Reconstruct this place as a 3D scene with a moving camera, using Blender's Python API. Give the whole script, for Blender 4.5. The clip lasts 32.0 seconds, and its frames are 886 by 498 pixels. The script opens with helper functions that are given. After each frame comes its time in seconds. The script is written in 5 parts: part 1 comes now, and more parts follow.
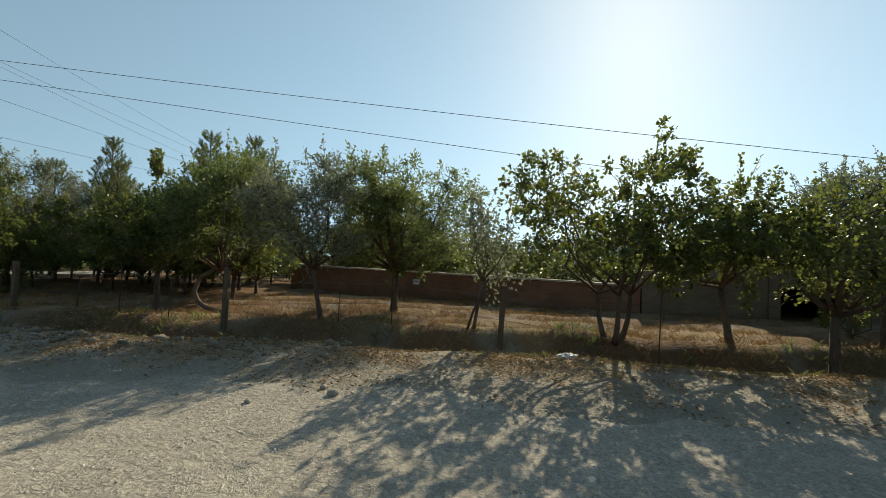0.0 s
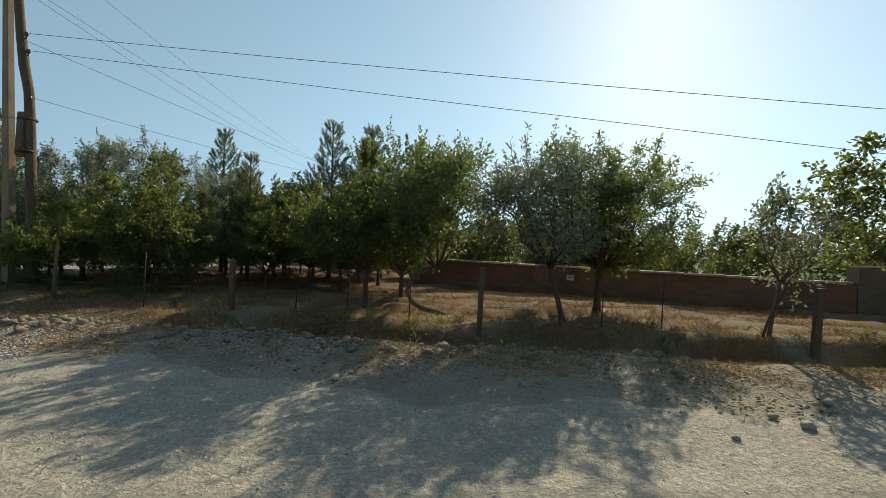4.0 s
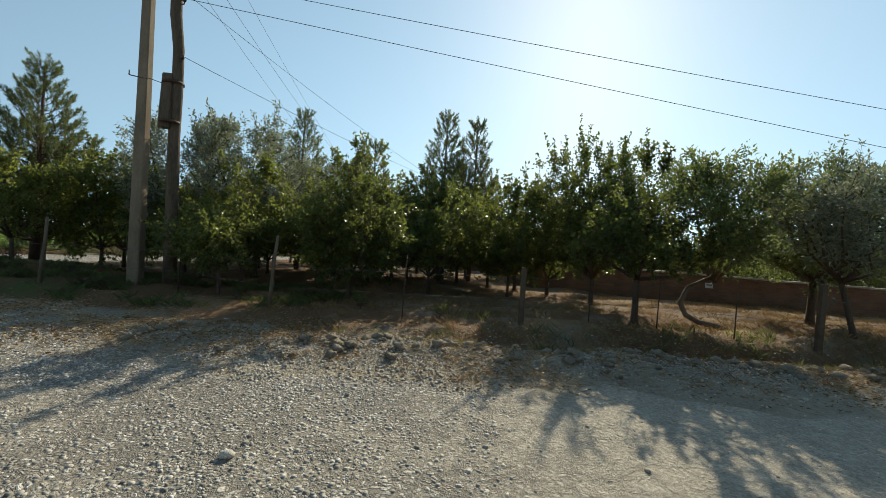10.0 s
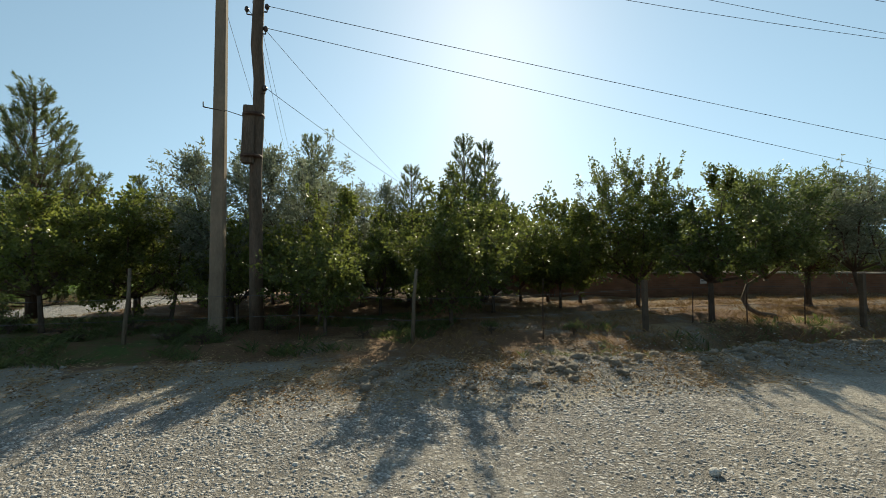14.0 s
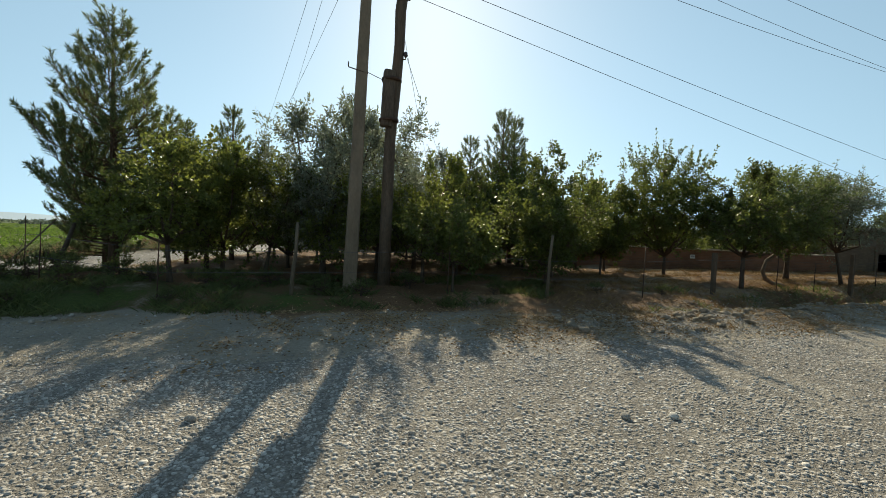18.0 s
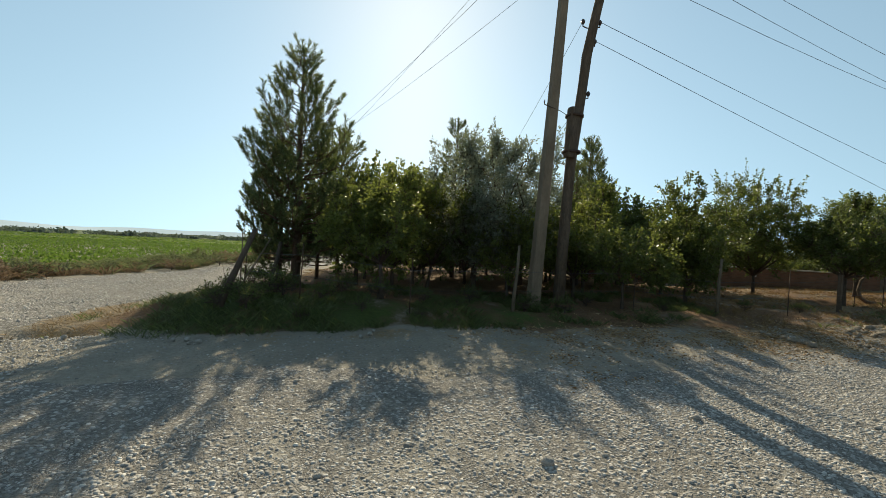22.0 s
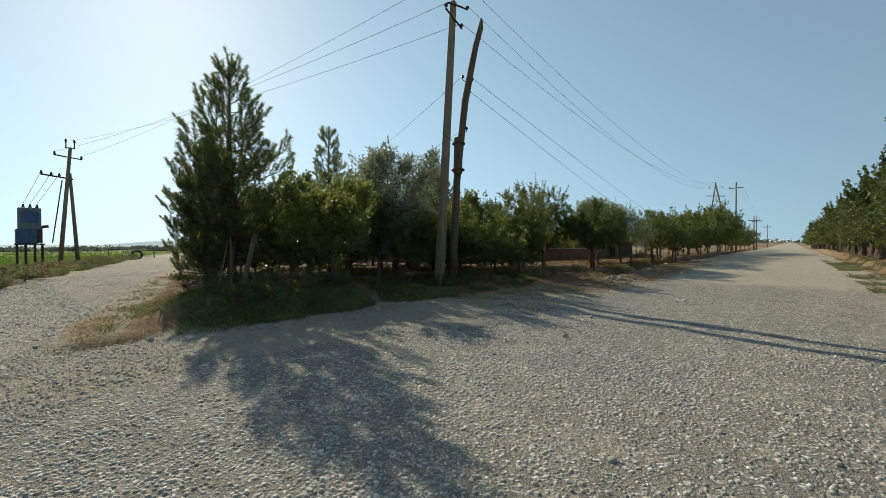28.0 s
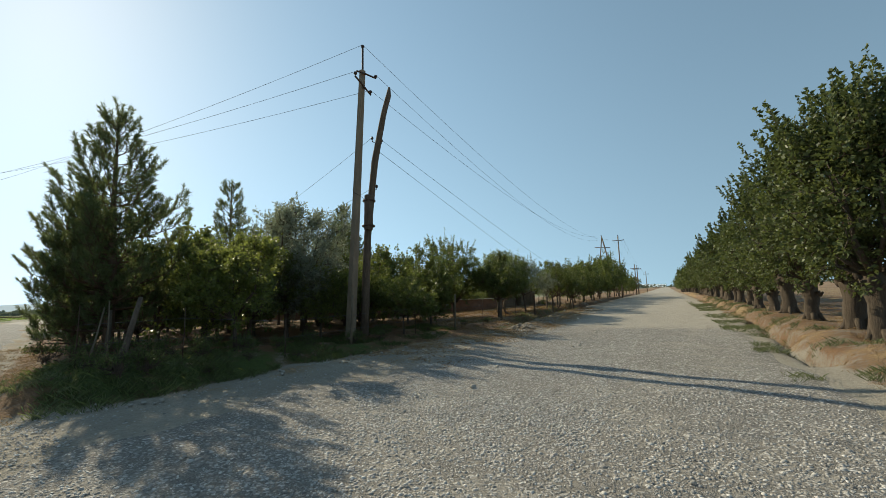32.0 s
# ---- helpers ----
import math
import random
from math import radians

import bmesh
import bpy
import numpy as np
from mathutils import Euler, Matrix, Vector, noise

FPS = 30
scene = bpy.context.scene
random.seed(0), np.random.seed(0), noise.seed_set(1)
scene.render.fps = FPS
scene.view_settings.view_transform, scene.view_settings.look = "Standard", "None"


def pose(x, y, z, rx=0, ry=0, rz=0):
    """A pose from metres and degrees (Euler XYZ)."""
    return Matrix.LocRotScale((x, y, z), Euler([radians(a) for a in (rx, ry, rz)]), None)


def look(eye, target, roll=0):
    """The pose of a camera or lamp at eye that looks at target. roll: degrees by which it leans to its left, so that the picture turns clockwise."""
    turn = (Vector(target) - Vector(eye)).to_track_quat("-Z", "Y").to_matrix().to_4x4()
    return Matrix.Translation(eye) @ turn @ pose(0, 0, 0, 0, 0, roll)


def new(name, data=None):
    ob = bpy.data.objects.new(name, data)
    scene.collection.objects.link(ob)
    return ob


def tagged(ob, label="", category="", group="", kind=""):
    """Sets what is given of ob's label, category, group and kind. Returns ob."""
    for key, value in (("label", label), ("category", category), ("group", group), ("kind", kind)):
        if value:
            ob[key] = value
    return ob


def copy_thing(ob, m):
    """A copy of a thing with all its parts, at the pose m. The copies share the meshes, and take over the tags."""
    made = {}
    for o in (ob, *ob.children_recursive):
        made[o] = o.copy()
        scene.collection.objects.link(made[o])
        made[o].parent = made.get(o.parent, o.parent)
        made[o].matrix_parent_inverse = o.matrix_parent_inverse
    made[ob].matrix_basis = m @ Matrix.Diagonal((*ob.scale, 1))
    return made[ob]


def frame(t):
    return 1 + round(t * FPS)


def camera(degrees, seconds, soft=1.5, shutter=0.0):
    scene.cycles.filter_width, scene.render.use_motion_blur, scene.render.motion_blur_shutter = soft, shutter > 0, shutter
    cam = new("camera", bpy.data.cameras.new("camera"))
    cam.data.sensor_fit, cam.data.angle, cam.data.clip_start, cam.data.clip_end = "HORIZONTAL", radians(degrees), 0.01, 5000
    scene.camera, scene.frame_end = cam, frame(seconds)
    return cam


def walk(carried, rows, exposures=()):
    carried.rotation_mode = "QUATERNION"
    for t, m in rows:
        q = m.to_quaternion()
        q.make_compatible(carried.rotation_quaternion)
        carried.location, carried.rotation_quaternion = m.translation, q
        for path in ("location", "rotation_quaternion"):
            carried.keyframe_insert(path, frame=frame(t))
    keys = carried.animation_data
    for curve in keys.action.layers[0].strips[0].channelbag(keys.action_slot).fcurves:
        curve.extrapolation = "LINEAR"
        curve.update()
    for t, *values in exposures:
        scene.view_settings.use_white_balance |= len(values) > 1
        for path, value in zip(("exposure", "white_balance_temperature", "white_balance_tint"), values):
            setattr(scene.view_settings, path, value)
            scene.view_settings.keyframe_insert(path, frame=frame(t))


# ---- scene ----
cam = camera(93.9, 32.0, soft=0.8)
PATH = [
    (0.0, 19.584, -0.309, 1.500, 91.66, -1.90, 8.01),
    (0.5, 18.995, -0.221, 1.491, 91.29, -1.13, 6.40),
    (1.0, 18.403, -0.147, 1.479, 90.25, -4.53, 7.89),
    (1.5, 17.832, -0.205, 1.472, 91.61, -4.19, 2.43),
    (2.0, 17.259, -0.190, 1.449, 91.00, -1.25, 8.88),
    (2.5, 16.703, -0.215, 1.439, 93.03, -0.72, 11.18),
    (3.0, 16.104, -0.198, 1.448, 91.77, 0.01, 12.30),
    (3.5, 15.524, -0.206, 1.473, 90.00, -2.20, 14.66),
    (4.0, 14.950, -0.256, 1.511, 90.17, -1.77, 10.71),
    (4.5, 14.390, -0.232, 1.547, 88.13, 0.61, 13.78),
    (6.5, 11.888, -0.687, 1.523, 88.70, -3.41, 9.23),
    (7.0, 11.238, -0.655, 1.478, 86.03, -3.44, 13.00),
    (7.5, 10.677, -0.599, 1.447, 88.43, -3.34, 8.62),
    (8.0, 10.101, -0.467, 1.442, 89.41, -2.74, 5.15),
    (8.5, 9.527, -0.415, 1.448, 90.56, -2.70, 8.46),
    (9.0, 8.961, -0.351, 1.442, 88.02, -3.80, 4.04),
    (9.5, 8.368, -0.290, 1.451, 89.39, -3.20, 9.29),
    (10.0, 7.839, -0.291, 1.456, 89.80, -3.58, 1.88),
    (10.5, 7.264, -0.294, 1.460, 88.35, -3.16, 6.59),
    (11.0, 6.791, -0.418, 1.483, 89.06, -2.11, 6.28),
    (11.5, 6.230, -0.420, 1.498, 87.30, -3.30, 2.80),
    (12.0, 5.636, -0.451, 1.516, 88.13, -2.02, 5.57),
    (12.5, 5.083, -0.453, 1.525, 87.16, -3.85, 0.07),
    (13.0, 4.568, -0.409, 1.525, 90.17, -1.12, -0.27),
    (13.5, 4.129, -0.408, 1.541, 93.31, -0.81, -1.97),
    (14.0, 3.631, -0.366, 1.588, 91.99, 0.84, -9.47),
    (14.5, 3.133, -0.314, 1.617, 89.19, -1.83, -16.14),
    (15.0, 2.544, -0.337, 1.674, 92.54, -2.60, -17.01),
    (15.5, 1.939, -0.345, 1.704, 90.99, -1.56, -9.39),
    (17.5, -0.110, -0.443, 1.572, 88.07, -2.51, -16.68),
    (18.0, -0.772, -0.298, 1.489, 87.62, -1.92, -18.83),
    (18.5, -1.403, -0.181, 1.453, 90.78, -0.53, -19.59),
    (19.0, -2.005, -0.040, 1.467, 90.82, -2.41, -21.71),
    (19.5, -2.570, 0.053, 1.483, 88.95, -2.62, -17.35),
    (20.0, -3.168, 0.105, 1.475, 87.71, -1.74, -21.12),
    (20.5, -3.768, 0.219, 1.467, 88.98, -2.31, -20.51),
    (21.0, -4.393, 0.320, 1.489, 91.89, -1.89, -18.56),
    (21.5, -4.976, 0.415, 1.510, 90.36, -3.86, -21.52),
    (22.0, -5.559, 0.582, 1.519, 89.41, -2.64, -21.26),
    (22.5, -6.123, 0.712, 1.503, 91.44, 0.77, -24.74),
    (23.0, -6.649, 0.878, 1.491, 91.69, 2.07, -25.83),
    (23.5, -7.206, 0.990, 1.509, 90.27, -1.20, -26.29),
    (24.0, -7.783, 1.114, 1.513, 88.24, -2.10, -35.03),
    (24.5, -8.283, 1.218, 1.508, 86.60, 0.02, -40.26),
    (25.0, -8.625, 1.293, 1.518, 90.99, 1.56, -52.74),
    (25.5, -8.901, 1.228, 1.482, 95.62, 2.46, -53.51),
    (27.5, -9.992, 0.415, 1.432, 89.19, 2.40, -49.49),
    (28.0, -10.161, 0.316, 1.444, 89.22, 0.28, -49.90),
    (28.5, -10.377, 0.278, 1.455, 88.69, 1.76, -53.47),
    (29.0, -10.456, 0.240, 1.505, 87.70, 2.49, -49.71),
    (29.5, -10.409, 0.181, 1.555, 88.12, 3.06, -48.92),
    (30.0, -10.353, 0.146, 1.588, 89.37, 2.69, -51.30),
    (30.5, -10.382, 0.091, 1.609, 90.44, 3.44, -56.74),
    (31.0, -10.297, 0.070, 1.580, 91.00, 2.35, -64.14),
    (31.5, -10.291, 0.088, 1.533, 93.02, -0.65, -67.19),
    (32.0, -10.312, 0.113, 1.509, 96.21, 2.02, -61.73),
]
walk(cam, [(t, pose(*p)) for t, *p in PATH], [(0, 0.33, 7900, 2), (7, 0.40, 7700, 2), (13, 0.38, 7550, 2), (18, 0.38, 7800, 2), (21, 0.36, 7850, 2), (25, 0.36, 8100, 2), (28, 0.2, 7700, 2), (32, 0.26, 7500, 2)])

# ---- light ----
SUN_AZ, SUN_EL = 16.5, 32.0
sun_way = Vector((math.sin(radians(SUN_AZ)) * math.cos(radians(SUN_EL)), math.cos(radians(SUN_AZ)) * math.cos(radians(SUN_EL)), math.sin(radians(SUN_EL))))
world = bpy.data.worlds.new("world")
scene.world = world
world.use_nodes = True
wn = world.node_tree
sky = wn.nodes.new("ShaderNodeTexSky")
sky.sky_type = "NISHITA"
sky.sun_disc = False
sky.sun_elevation = radians(SUN_EL)
sky.sun_rotation = radians(SUN_AZ)
sky.altitude = 300
sky.air_density, sky.dust_density, sky.ozone_density = 0.85, 0.15, 0.6
# thick dusty air near the ground: the sky pales less towards the horizon
sky_way, sky_lift = wn.nodes.new("ShaderNodeTexCoord"), wn.nodes.new("ShaderNodeVectorMath")
sky_lift.operation = "MULTIPLY_ADD"
sky_lift.inputs[1].default_value, sky_lift.inputs[2].default_value = (1, 1, 1 - 0.25 / math.sin(radians(SUN_EL))), (0, 0, 0.25)
wn.links.new(sky_way.outputs["Generated"], sky_lift.inputs[0])
sky_even = wn.nodes.new("ShaderNodeVectorMath")
sky_even.operation = "NORMALIZE"
wn.links.new(sky_lift.outputs[0], sky_even.inputs[0])
wn.links.new(sky_even.outputs[0], sky.inputs[0])
sky_pale = wn.nodes.new("ShaderNodeHueSaturation")
sky_pale.inputs["Hue"].default_value, sky_pale.inputs["Saturation"].default_value = 0.488, 0.97
wn.links.new(sky.outputs[0], sky_pale.inputs["Color"])
wn.links.new(sky_pale.outputs[0], wn.nodes["Background"].inputs[0])
wn.nodes["Background"].inputs[1].default_value = 0.148
sun_data = bpy.data.lights.new("sun", "SUN")
sun_data.energy, sun_data.angle, sun_data.color = 4.1, radians(0.55), (1.0, 0.93, 0.82)
sun = new("sun", sun_data)
sun.matrix_world = look(sun_way * 60, (0, 0, 0))


# ---- materials ----
def material(name, rough=0.85, metal=0.0):
    m = bpy.data.materials.new(name)
    m.use_nodes = True
    nt = m.node_tree
    p = nt.nodes["Principled BSDF"]
    p.inputs["Roughness"].default_value, p.inputs["Metallic"].default_value = rough, metal
    p.inputs["Specular IOR Level"].default_value = 0.25
    return m, nt, p


def place(nt):
    return nt.nodes.new("ShaderNodeNewGeometry").outputs["Position"]


def own(nt):
    return nt.nodes.new("ShaderNodeTexCoord").outputs["Object"]


def noise_of(nt, where, scale, detail=4.0, rough=0.6, stretch=None):
    if stretch:
        mp = nt.nodes.new("ShaderNodeMapping")
        mp.inputs["Scale"].default_value = stretch
        nt.links.new(where, mp.inputs["Vector"])
        where = mp.outputs[0]
    n = nt.nodes.new("ShaderNodeTexNoise")
    n.inputs["Scale"].default_value, n.inputs["Detail"].default_value, n.inputs["Roughness"].default_value = scale, detail, rough
    nt.links.new(where, n.inputs["Vector"])
    return n.outputs["Fac"]


def ramp(nt, fac, stops):
    r = nt.nodes.new("ShaderNodeValToRGB")
    els = r.color_ramp.elements
    while len(els) < len(stops):
        els.new(0.5)
    for e, (at, col) in zip(els, stops):
        e.position, e.color = at, (*col, 1)
    nt.links.new(fac, r.inputs[0])
    return r.outputs[0]


def blend(nt, fac, a, b, kind="MIX"):
    x = nt.nodes.new("ShaderNodeMix")
    x.data_type, x.blend_type = "RGBA", kind
    for value, slot in ((fac, 0), (a, 6), (b, 7)):
        if isinstance(value, (int, float)):
            x.inputs[slot].default_value = value
        elif isinstance(value, tuple):
            x.inputs[slot].default_value = (*value, 1)
        else:
            nt.links.new(value, x.inputs[slot])
    return x.outputs[2]


def maths(nt, op, a, b):
    x = nt.nodes.new("ShaderNodeMath")
    x.operation = op
    for value, slot in ((a, 0), (b, 1)):
        if isinstance(value, (int, float)):
            x.inputs[slot].default_value = value
        else:
            nt.links.new(value, x.inputs[slot])
    return x.outputs[0]


def relief(nt, p, height, strength, distance):
    b = nt.nodes.new("ShaderNodeBump")
    b.inputs["Strength"].default_value, b.inputs["Distance"].default_value = strength, distance
    nt.links.new(height, b.inputs["Height"])
    nt.links.new(b.outputs[0], p.inputs["Normal"])


def cells(nt, where, scale, feature="F1", output="Distance"):
    v = nt.nodes.new("ShaderNodeTexVoronoi")
    v.feature = feature
    v.inputs["Scale"].default_value = scale
    nt.links.new(where, v.inputs["Vector"])
    return v.outputs[output]


def plain(name, col, rough=0.8, metal=0.0, vary=0.25, scale=6.0, bump=0.3, dist=0.01, stretch=None):
    """A surface of one colour with stains and grain at two scales."""
    m, nt, p = material(name, rough, metal)
    o = own(nt)
    big = noise_of(nt, o, scale, 3, 0.6, stretch)
    fine = noise_of(nt, o, scale * 9, 4, 0.7, stretch)
    lo, hi = tuple(c * (1 - vary) for c in col), tuple(min(1, c * (1 + vary)) for c in col)
    c1 = ramp(nt, big, [(0.3, lo), (0.7, hi)])
    c2 = blend(nt, 0.35, c1, ramp(nt, fine, [(0.35, lo), (0.65, hi)]))
    nt.links.new(c2, p.inputs["Base Color"])
    relief(nt, p, fine, bump, dist)
    return m


def ground_material():
    m, nt, p = material("earth", 0.95)
    w = place(nt)
    att = nt.nodes.new("ShaderNodeVertexColor")
    att.layer_name = "cover"
    sep = nt.nodes.new("ShaderNodeSeparateColor")
    nt.links.new(att.outputs["Color"], sep.inputs[0])
    n1, n2, n3 = noise_of(nt, w, 0.35, 4), noise_of(nt, w, 2.2, 5, 0.65), noise_of(nt, w, 22, 4, 0.7)
    dust = blend(nt, 0.5, ramp(nt, n2, [(0.3, (0.302, 0.269, 0.222)), (0.7, (0.437, 0.392, 0.327))]), ramp(nt, n3, [(0.3, (0.213, 0.186, 0.146)), (0.72, (0.504, 0.450, 0.370))]))
    soil = blend(nt, 0.5, ramp(nt, n2, [(0.3, (0.13, 0.072, 0.040)), (0.7, (0.26, 0.148, 0.080))]), ramp(nt, n3, [(0.3, (0.10, 0.058, 0.034)), (0.7, (0.32, 0.185, 0.10))]))
    straw = blend(nt, 0.55, ramp(nt, n2, [(0.3, (0.20, 0.130, 0.070)), (0.7, (0.39, 0.275, 0.152))]), ramp(nt, noise_of(nt, w, 30, 4, 0.7, (1, 0.3, 1)), [(0.3, (0.15, 0.100, 0.058)), (0.7, (0.45, 0.325, 0.185))]))
    green = blend(nt, 0.55, ramp(nt, n2, [(0.3, (0.035, 0.06, 0.014)), (0.7, (0.10, 0.14, 0.032))]), ramp(nt, n3, [(0.3, (0.03, 0.045, 0.012)), (0.7, (0.13, 0.16, 0.045))]))

    def edge(channel):
        k = maths(nt, "ADD", channel, maths(nt, "MULTIPLY", maths(nt, "SUBTRACT", n2, 0.5), 0.9))
        k = maths(nt, "ADD", k, maths(nt, "MULTIPLY", maths(nt, "SUBTRACT", n3, 0.5), 0.5))
        return ramp(nt, k, [(0.36, (0, 0, 0)), (0.64, (1, 1, 1))])
    c = blend(nt, edge(sep.outputs[2]), dust, soil)
    c = blend(nt, edge(sep.outputs[0]), c, straw)
    c = blend(nt, edge(sep.outputs[1]), c, green)
    c = blend(nt, 0.25, c, ramp(nt, n1, [(0.3, (0.3, 0.3, 0.3)), (0.7, (0.75, 0.72, 0.66))]), "OVERLAY")
    nt.links.new(c, p.inputs["Base Color"])
    relief(nt, p, maths(nt, "ADD", n2, maths(nt, "MULTIPLY", n3, 0.8)), 1.0, 0.11)
    return m


def road_material():
    m, nt, p = material("gravel", 0.93)
    w = place(nt)
    n1, n2, n3 = noise_of(nt, w, 0.5, 3), noise_of(nt, w, 3.0, 4, 0.6), noise_of(nt, w, 45, 3, 0.7)
    wob = nt.nodes.new("ShaderNodeVectorMath")
    wob.operation = "ADD"
    wn3 = nt.nodes.new("ShaderNodeTexNoise")
    wn3.inputs["Scale"].default_value = 9.0
    nt.links.new(w, wn3.inputs["Vector"])
    wsc = nt.nodes.new("ShaderNodeVectorMath")
    wsc.operation = "SCALE"
    wsc.inputs[3].default_value = 0.12
    nt.links.new(wn3.outputs["Color"], wsc.inputs[0])
    nt.links.new(w, wob.inputs[0])
    nt.links.new(wsc.outputs[0], wob.inputs[1])
    w = wob.outputs[0]
    small, big = cells(nt, w, 54.0), cells(nt, w, 21.0)
    pick = ramp(nt, n2, [(0.42, (0, 0, 0)), (0.46, (1, 1, 1))])
    peb = blend(nt, pick, small, big)
    sep = nt.nodes.new("ShaderNodeSeparateColor")
    nt.links.new(blend(nt, pick, cells(nt, w, 54.0, "F1", "Color"), cells(nt, w, 21.0, "F1", "Color")), sep.inputs[0])
    stones = ramp(nt, sep.outputs[0], [(0.0, (0.20, 0.184, 0.166)), (0.4, (0.385, 0.358, 0.328)), (0.85, (0.49, 0.459, 0.422)), (1.0, (0.66, 0.622, 0.575))])
    dust = blend(nt, 0.5, ramp(nt, n2, [(0.3, (0.316, 0.283, 0.234)), (0.7, (0.456, 0.412, 0.345))]), ramp(nt, n3, [(0.3, (0.246, 0.218, 0.173)), (0.7, (0.538, 0.482, 0.400))]))
    gap = ramp(nt, n3, [(0.3, (0.15, 0.135, 0.115)), (0.7, (0.30, 0.272, 0.236))])
    showing = ramp(nt, peb, [(0.34, (1, 1, 1)), (0.5, (0, 0, 0))])
    packed = ramp(nt, maths(nt, "ADD", n1, maths(nt, "MULTIPLY", maths(nt, "SUBTRACT", n2, 0.5), 0.9)), [(0.52, (1, 1, 1)), (0.70, (0.6, 0.6, 0.6))])
    split = nt.nodes.new("ShaderNodeSeparateXYZ")
    nt.links.new(w, split.inputs[0])
    worn = maths(nt, "ADD", maths(nt, "MULTIPLY", split.outputs[0], 0.1), maths(nt, "MULTIPLY", maths(nt, "SUBTRACT", n2, 0.5), 0.3))
    grain = noise_of(nt, w, 26, 4, 0.75)
    packed = maths(nt, "MULTIPLY", packed, ramp(nt, worn, [(0.74, (1, 1, 1)), (0.92, (0.22, 0.22, 0.22))]))
    c = blend(nt, packed, dust, blend(nt, showing, gap, stones))
    c = blend(nt, 0.3, c, ramp(nt, noise_of(nt, w, 7, 5, 0.75), [(0.3, (0.3, 0.297, 0.294)), (0.7, (0.74, 0.735, 0.73))]), "OVERLAY")
    c = blend(nt, 0.45, c, ramp(nt, grain, [(0.32, (0.18, 0.178, 0.176)), (0.68, (0.84, 0.835, 0.83))]), "OVERLAY")
    nt.links.new(c, p.inputs["Base Color"])
    grit = cells(nt, w, 95.0)
    dome = ramp(nt, peb, [(0.0, (1, 1, 1)), (0.2, (0.9, 0.9, 0.9)), (0.36, (0.5, 0.5, 0.5)), (0.46, (0.06, 0.06, 0.06)), (0.5, (0, 0, 0))])
    h = maths(nt, "ADD", maths(nt, "MULTIPLY", dome, packed), maths(nt, "ADD", maths(nt, "MULTIPLY", n3, 0.4), maths(nt, "MULTIPLY", maths(nt, "SUBTRACT", 0.5, grit), 0.35)))
    h = maths(nt, "MULTIPLY", h, maths(nt, "ADD", 0.4, maths(nt, "MULTIPLY", packed, 0.7)))
    lumps = maths(nt, "ADD", noise_of(nt, w, 13, 5, 0.75), maths(nt, "MULTIPLY", noise_of(nt, w, 4.5, 4, 0.6), 0.8))
    h = maths(nt, "ADD", h, maths(nt, "MULTIPLY", lumps, 2.6))
    relief(nt, p, h, 1.0, 0.016)
    return m


def leaf_material(name, dark, light, glow, share=0.4, rough=0.55):
    m, nt, p = material(name, rough)
    geo = nt.nodes.new("ShaderNodeNewGeometry")
    info = nt.nodes.new("ShaderNodeObjectInfo")
    k = maths(nt, "ADD", maths(nt, "MULTIPLY", geo.outputs["Random Per Island"], 0.75), maths(nt, "MULTIPLY", info.outputs["Random"], 0.25))
    nt.links.new(ramp(nt, k, [(0.1, dark), (0.9, light)]), p.inputs["Base Color"])
    tr = nt.nodes.new("ShaderNodeBsdfTranslucent")
    nt.links.new(ramp(nt, k, [(0.1, tuple(c * 0.6 for c in glow)), (0.9, glow)]), tr.inputs[0])
    mix = nt.nodes.new("ShaderNodeMixShader")
    mix.inputs[0].default_value = share
    nt.links.new(p.outputs[0], mix.inputs[1])
    nt.links.new(tr.outputs[0], mix.inputs[2])
    nt.links.new(mix.outputs[0], nt.nodes["Material Output"].inputs[0])
    return m


def bark_material(name, col):
    m, nt, p = material(name, 0.9)
    o = own(nt)
    a, b = noise_of(nt, o, 9, 4, 0.6, (1, 1, 0.25)), noise_of(nt, o, 40, 4, 0.7, (1, 1, 0.2))
    lo, hi = tuple(c * 0.5 for c in col), tuple(c * 1.5 for c in col)
    nt.links.new(blend(nt, 0.5, ramp(nt, a, [(0.3, lo), (0.7, hi)]), ramp(nt, b, [(0.3, lo), (0.7, hi)])), p.inputs["Base Color"])
    relief(nt, p, b, 0.9, 0.02)
    return m


EARTH, GRAVEL = ground_material(), road_material()
LEAF_FRUIT = leaf_material("fruit leaves", (0.036, 0.052, 0.017), (0.11, 0.132, 0.046), (0.245, 0.29, 0.066), 0.43, 0.38)
LEAF_FRESH = leaf_material("fresh leaves", (0.044, 0.060, 0.019), (0.135, 0.155, 0.052), (0.31, 0.355, 0.08), 0.5, 0.38)
LEAF_SILVER = leaf_material("silver leaves", (0.11, 0.125, 0.09), (0.28, 0.30, 0.24), (0.32, 0.36, 0.22), 0.42, 0.55)
LEAF_DARK = leaf_material("willow leaves", (0.052, 0.072, 0.030), (0.14, 0.165, 0.07), (0.27, 0.33, 0.10), 0.48, 0.45)
NEEDLE = leaf_material("pine needles", (0.034, 0.052, 0.024), (0.100, 0.124, 0.058), (0.24, 0.285, 0.10), 0.42, 0.5)
LEAF_MULBERRY = leaf_material("mulberry leaves", (0.040, 0.055, 0.020), (0.125, 0.145, 0.052), (0.21, 0.25, 0.07), 0.3, 0.46)
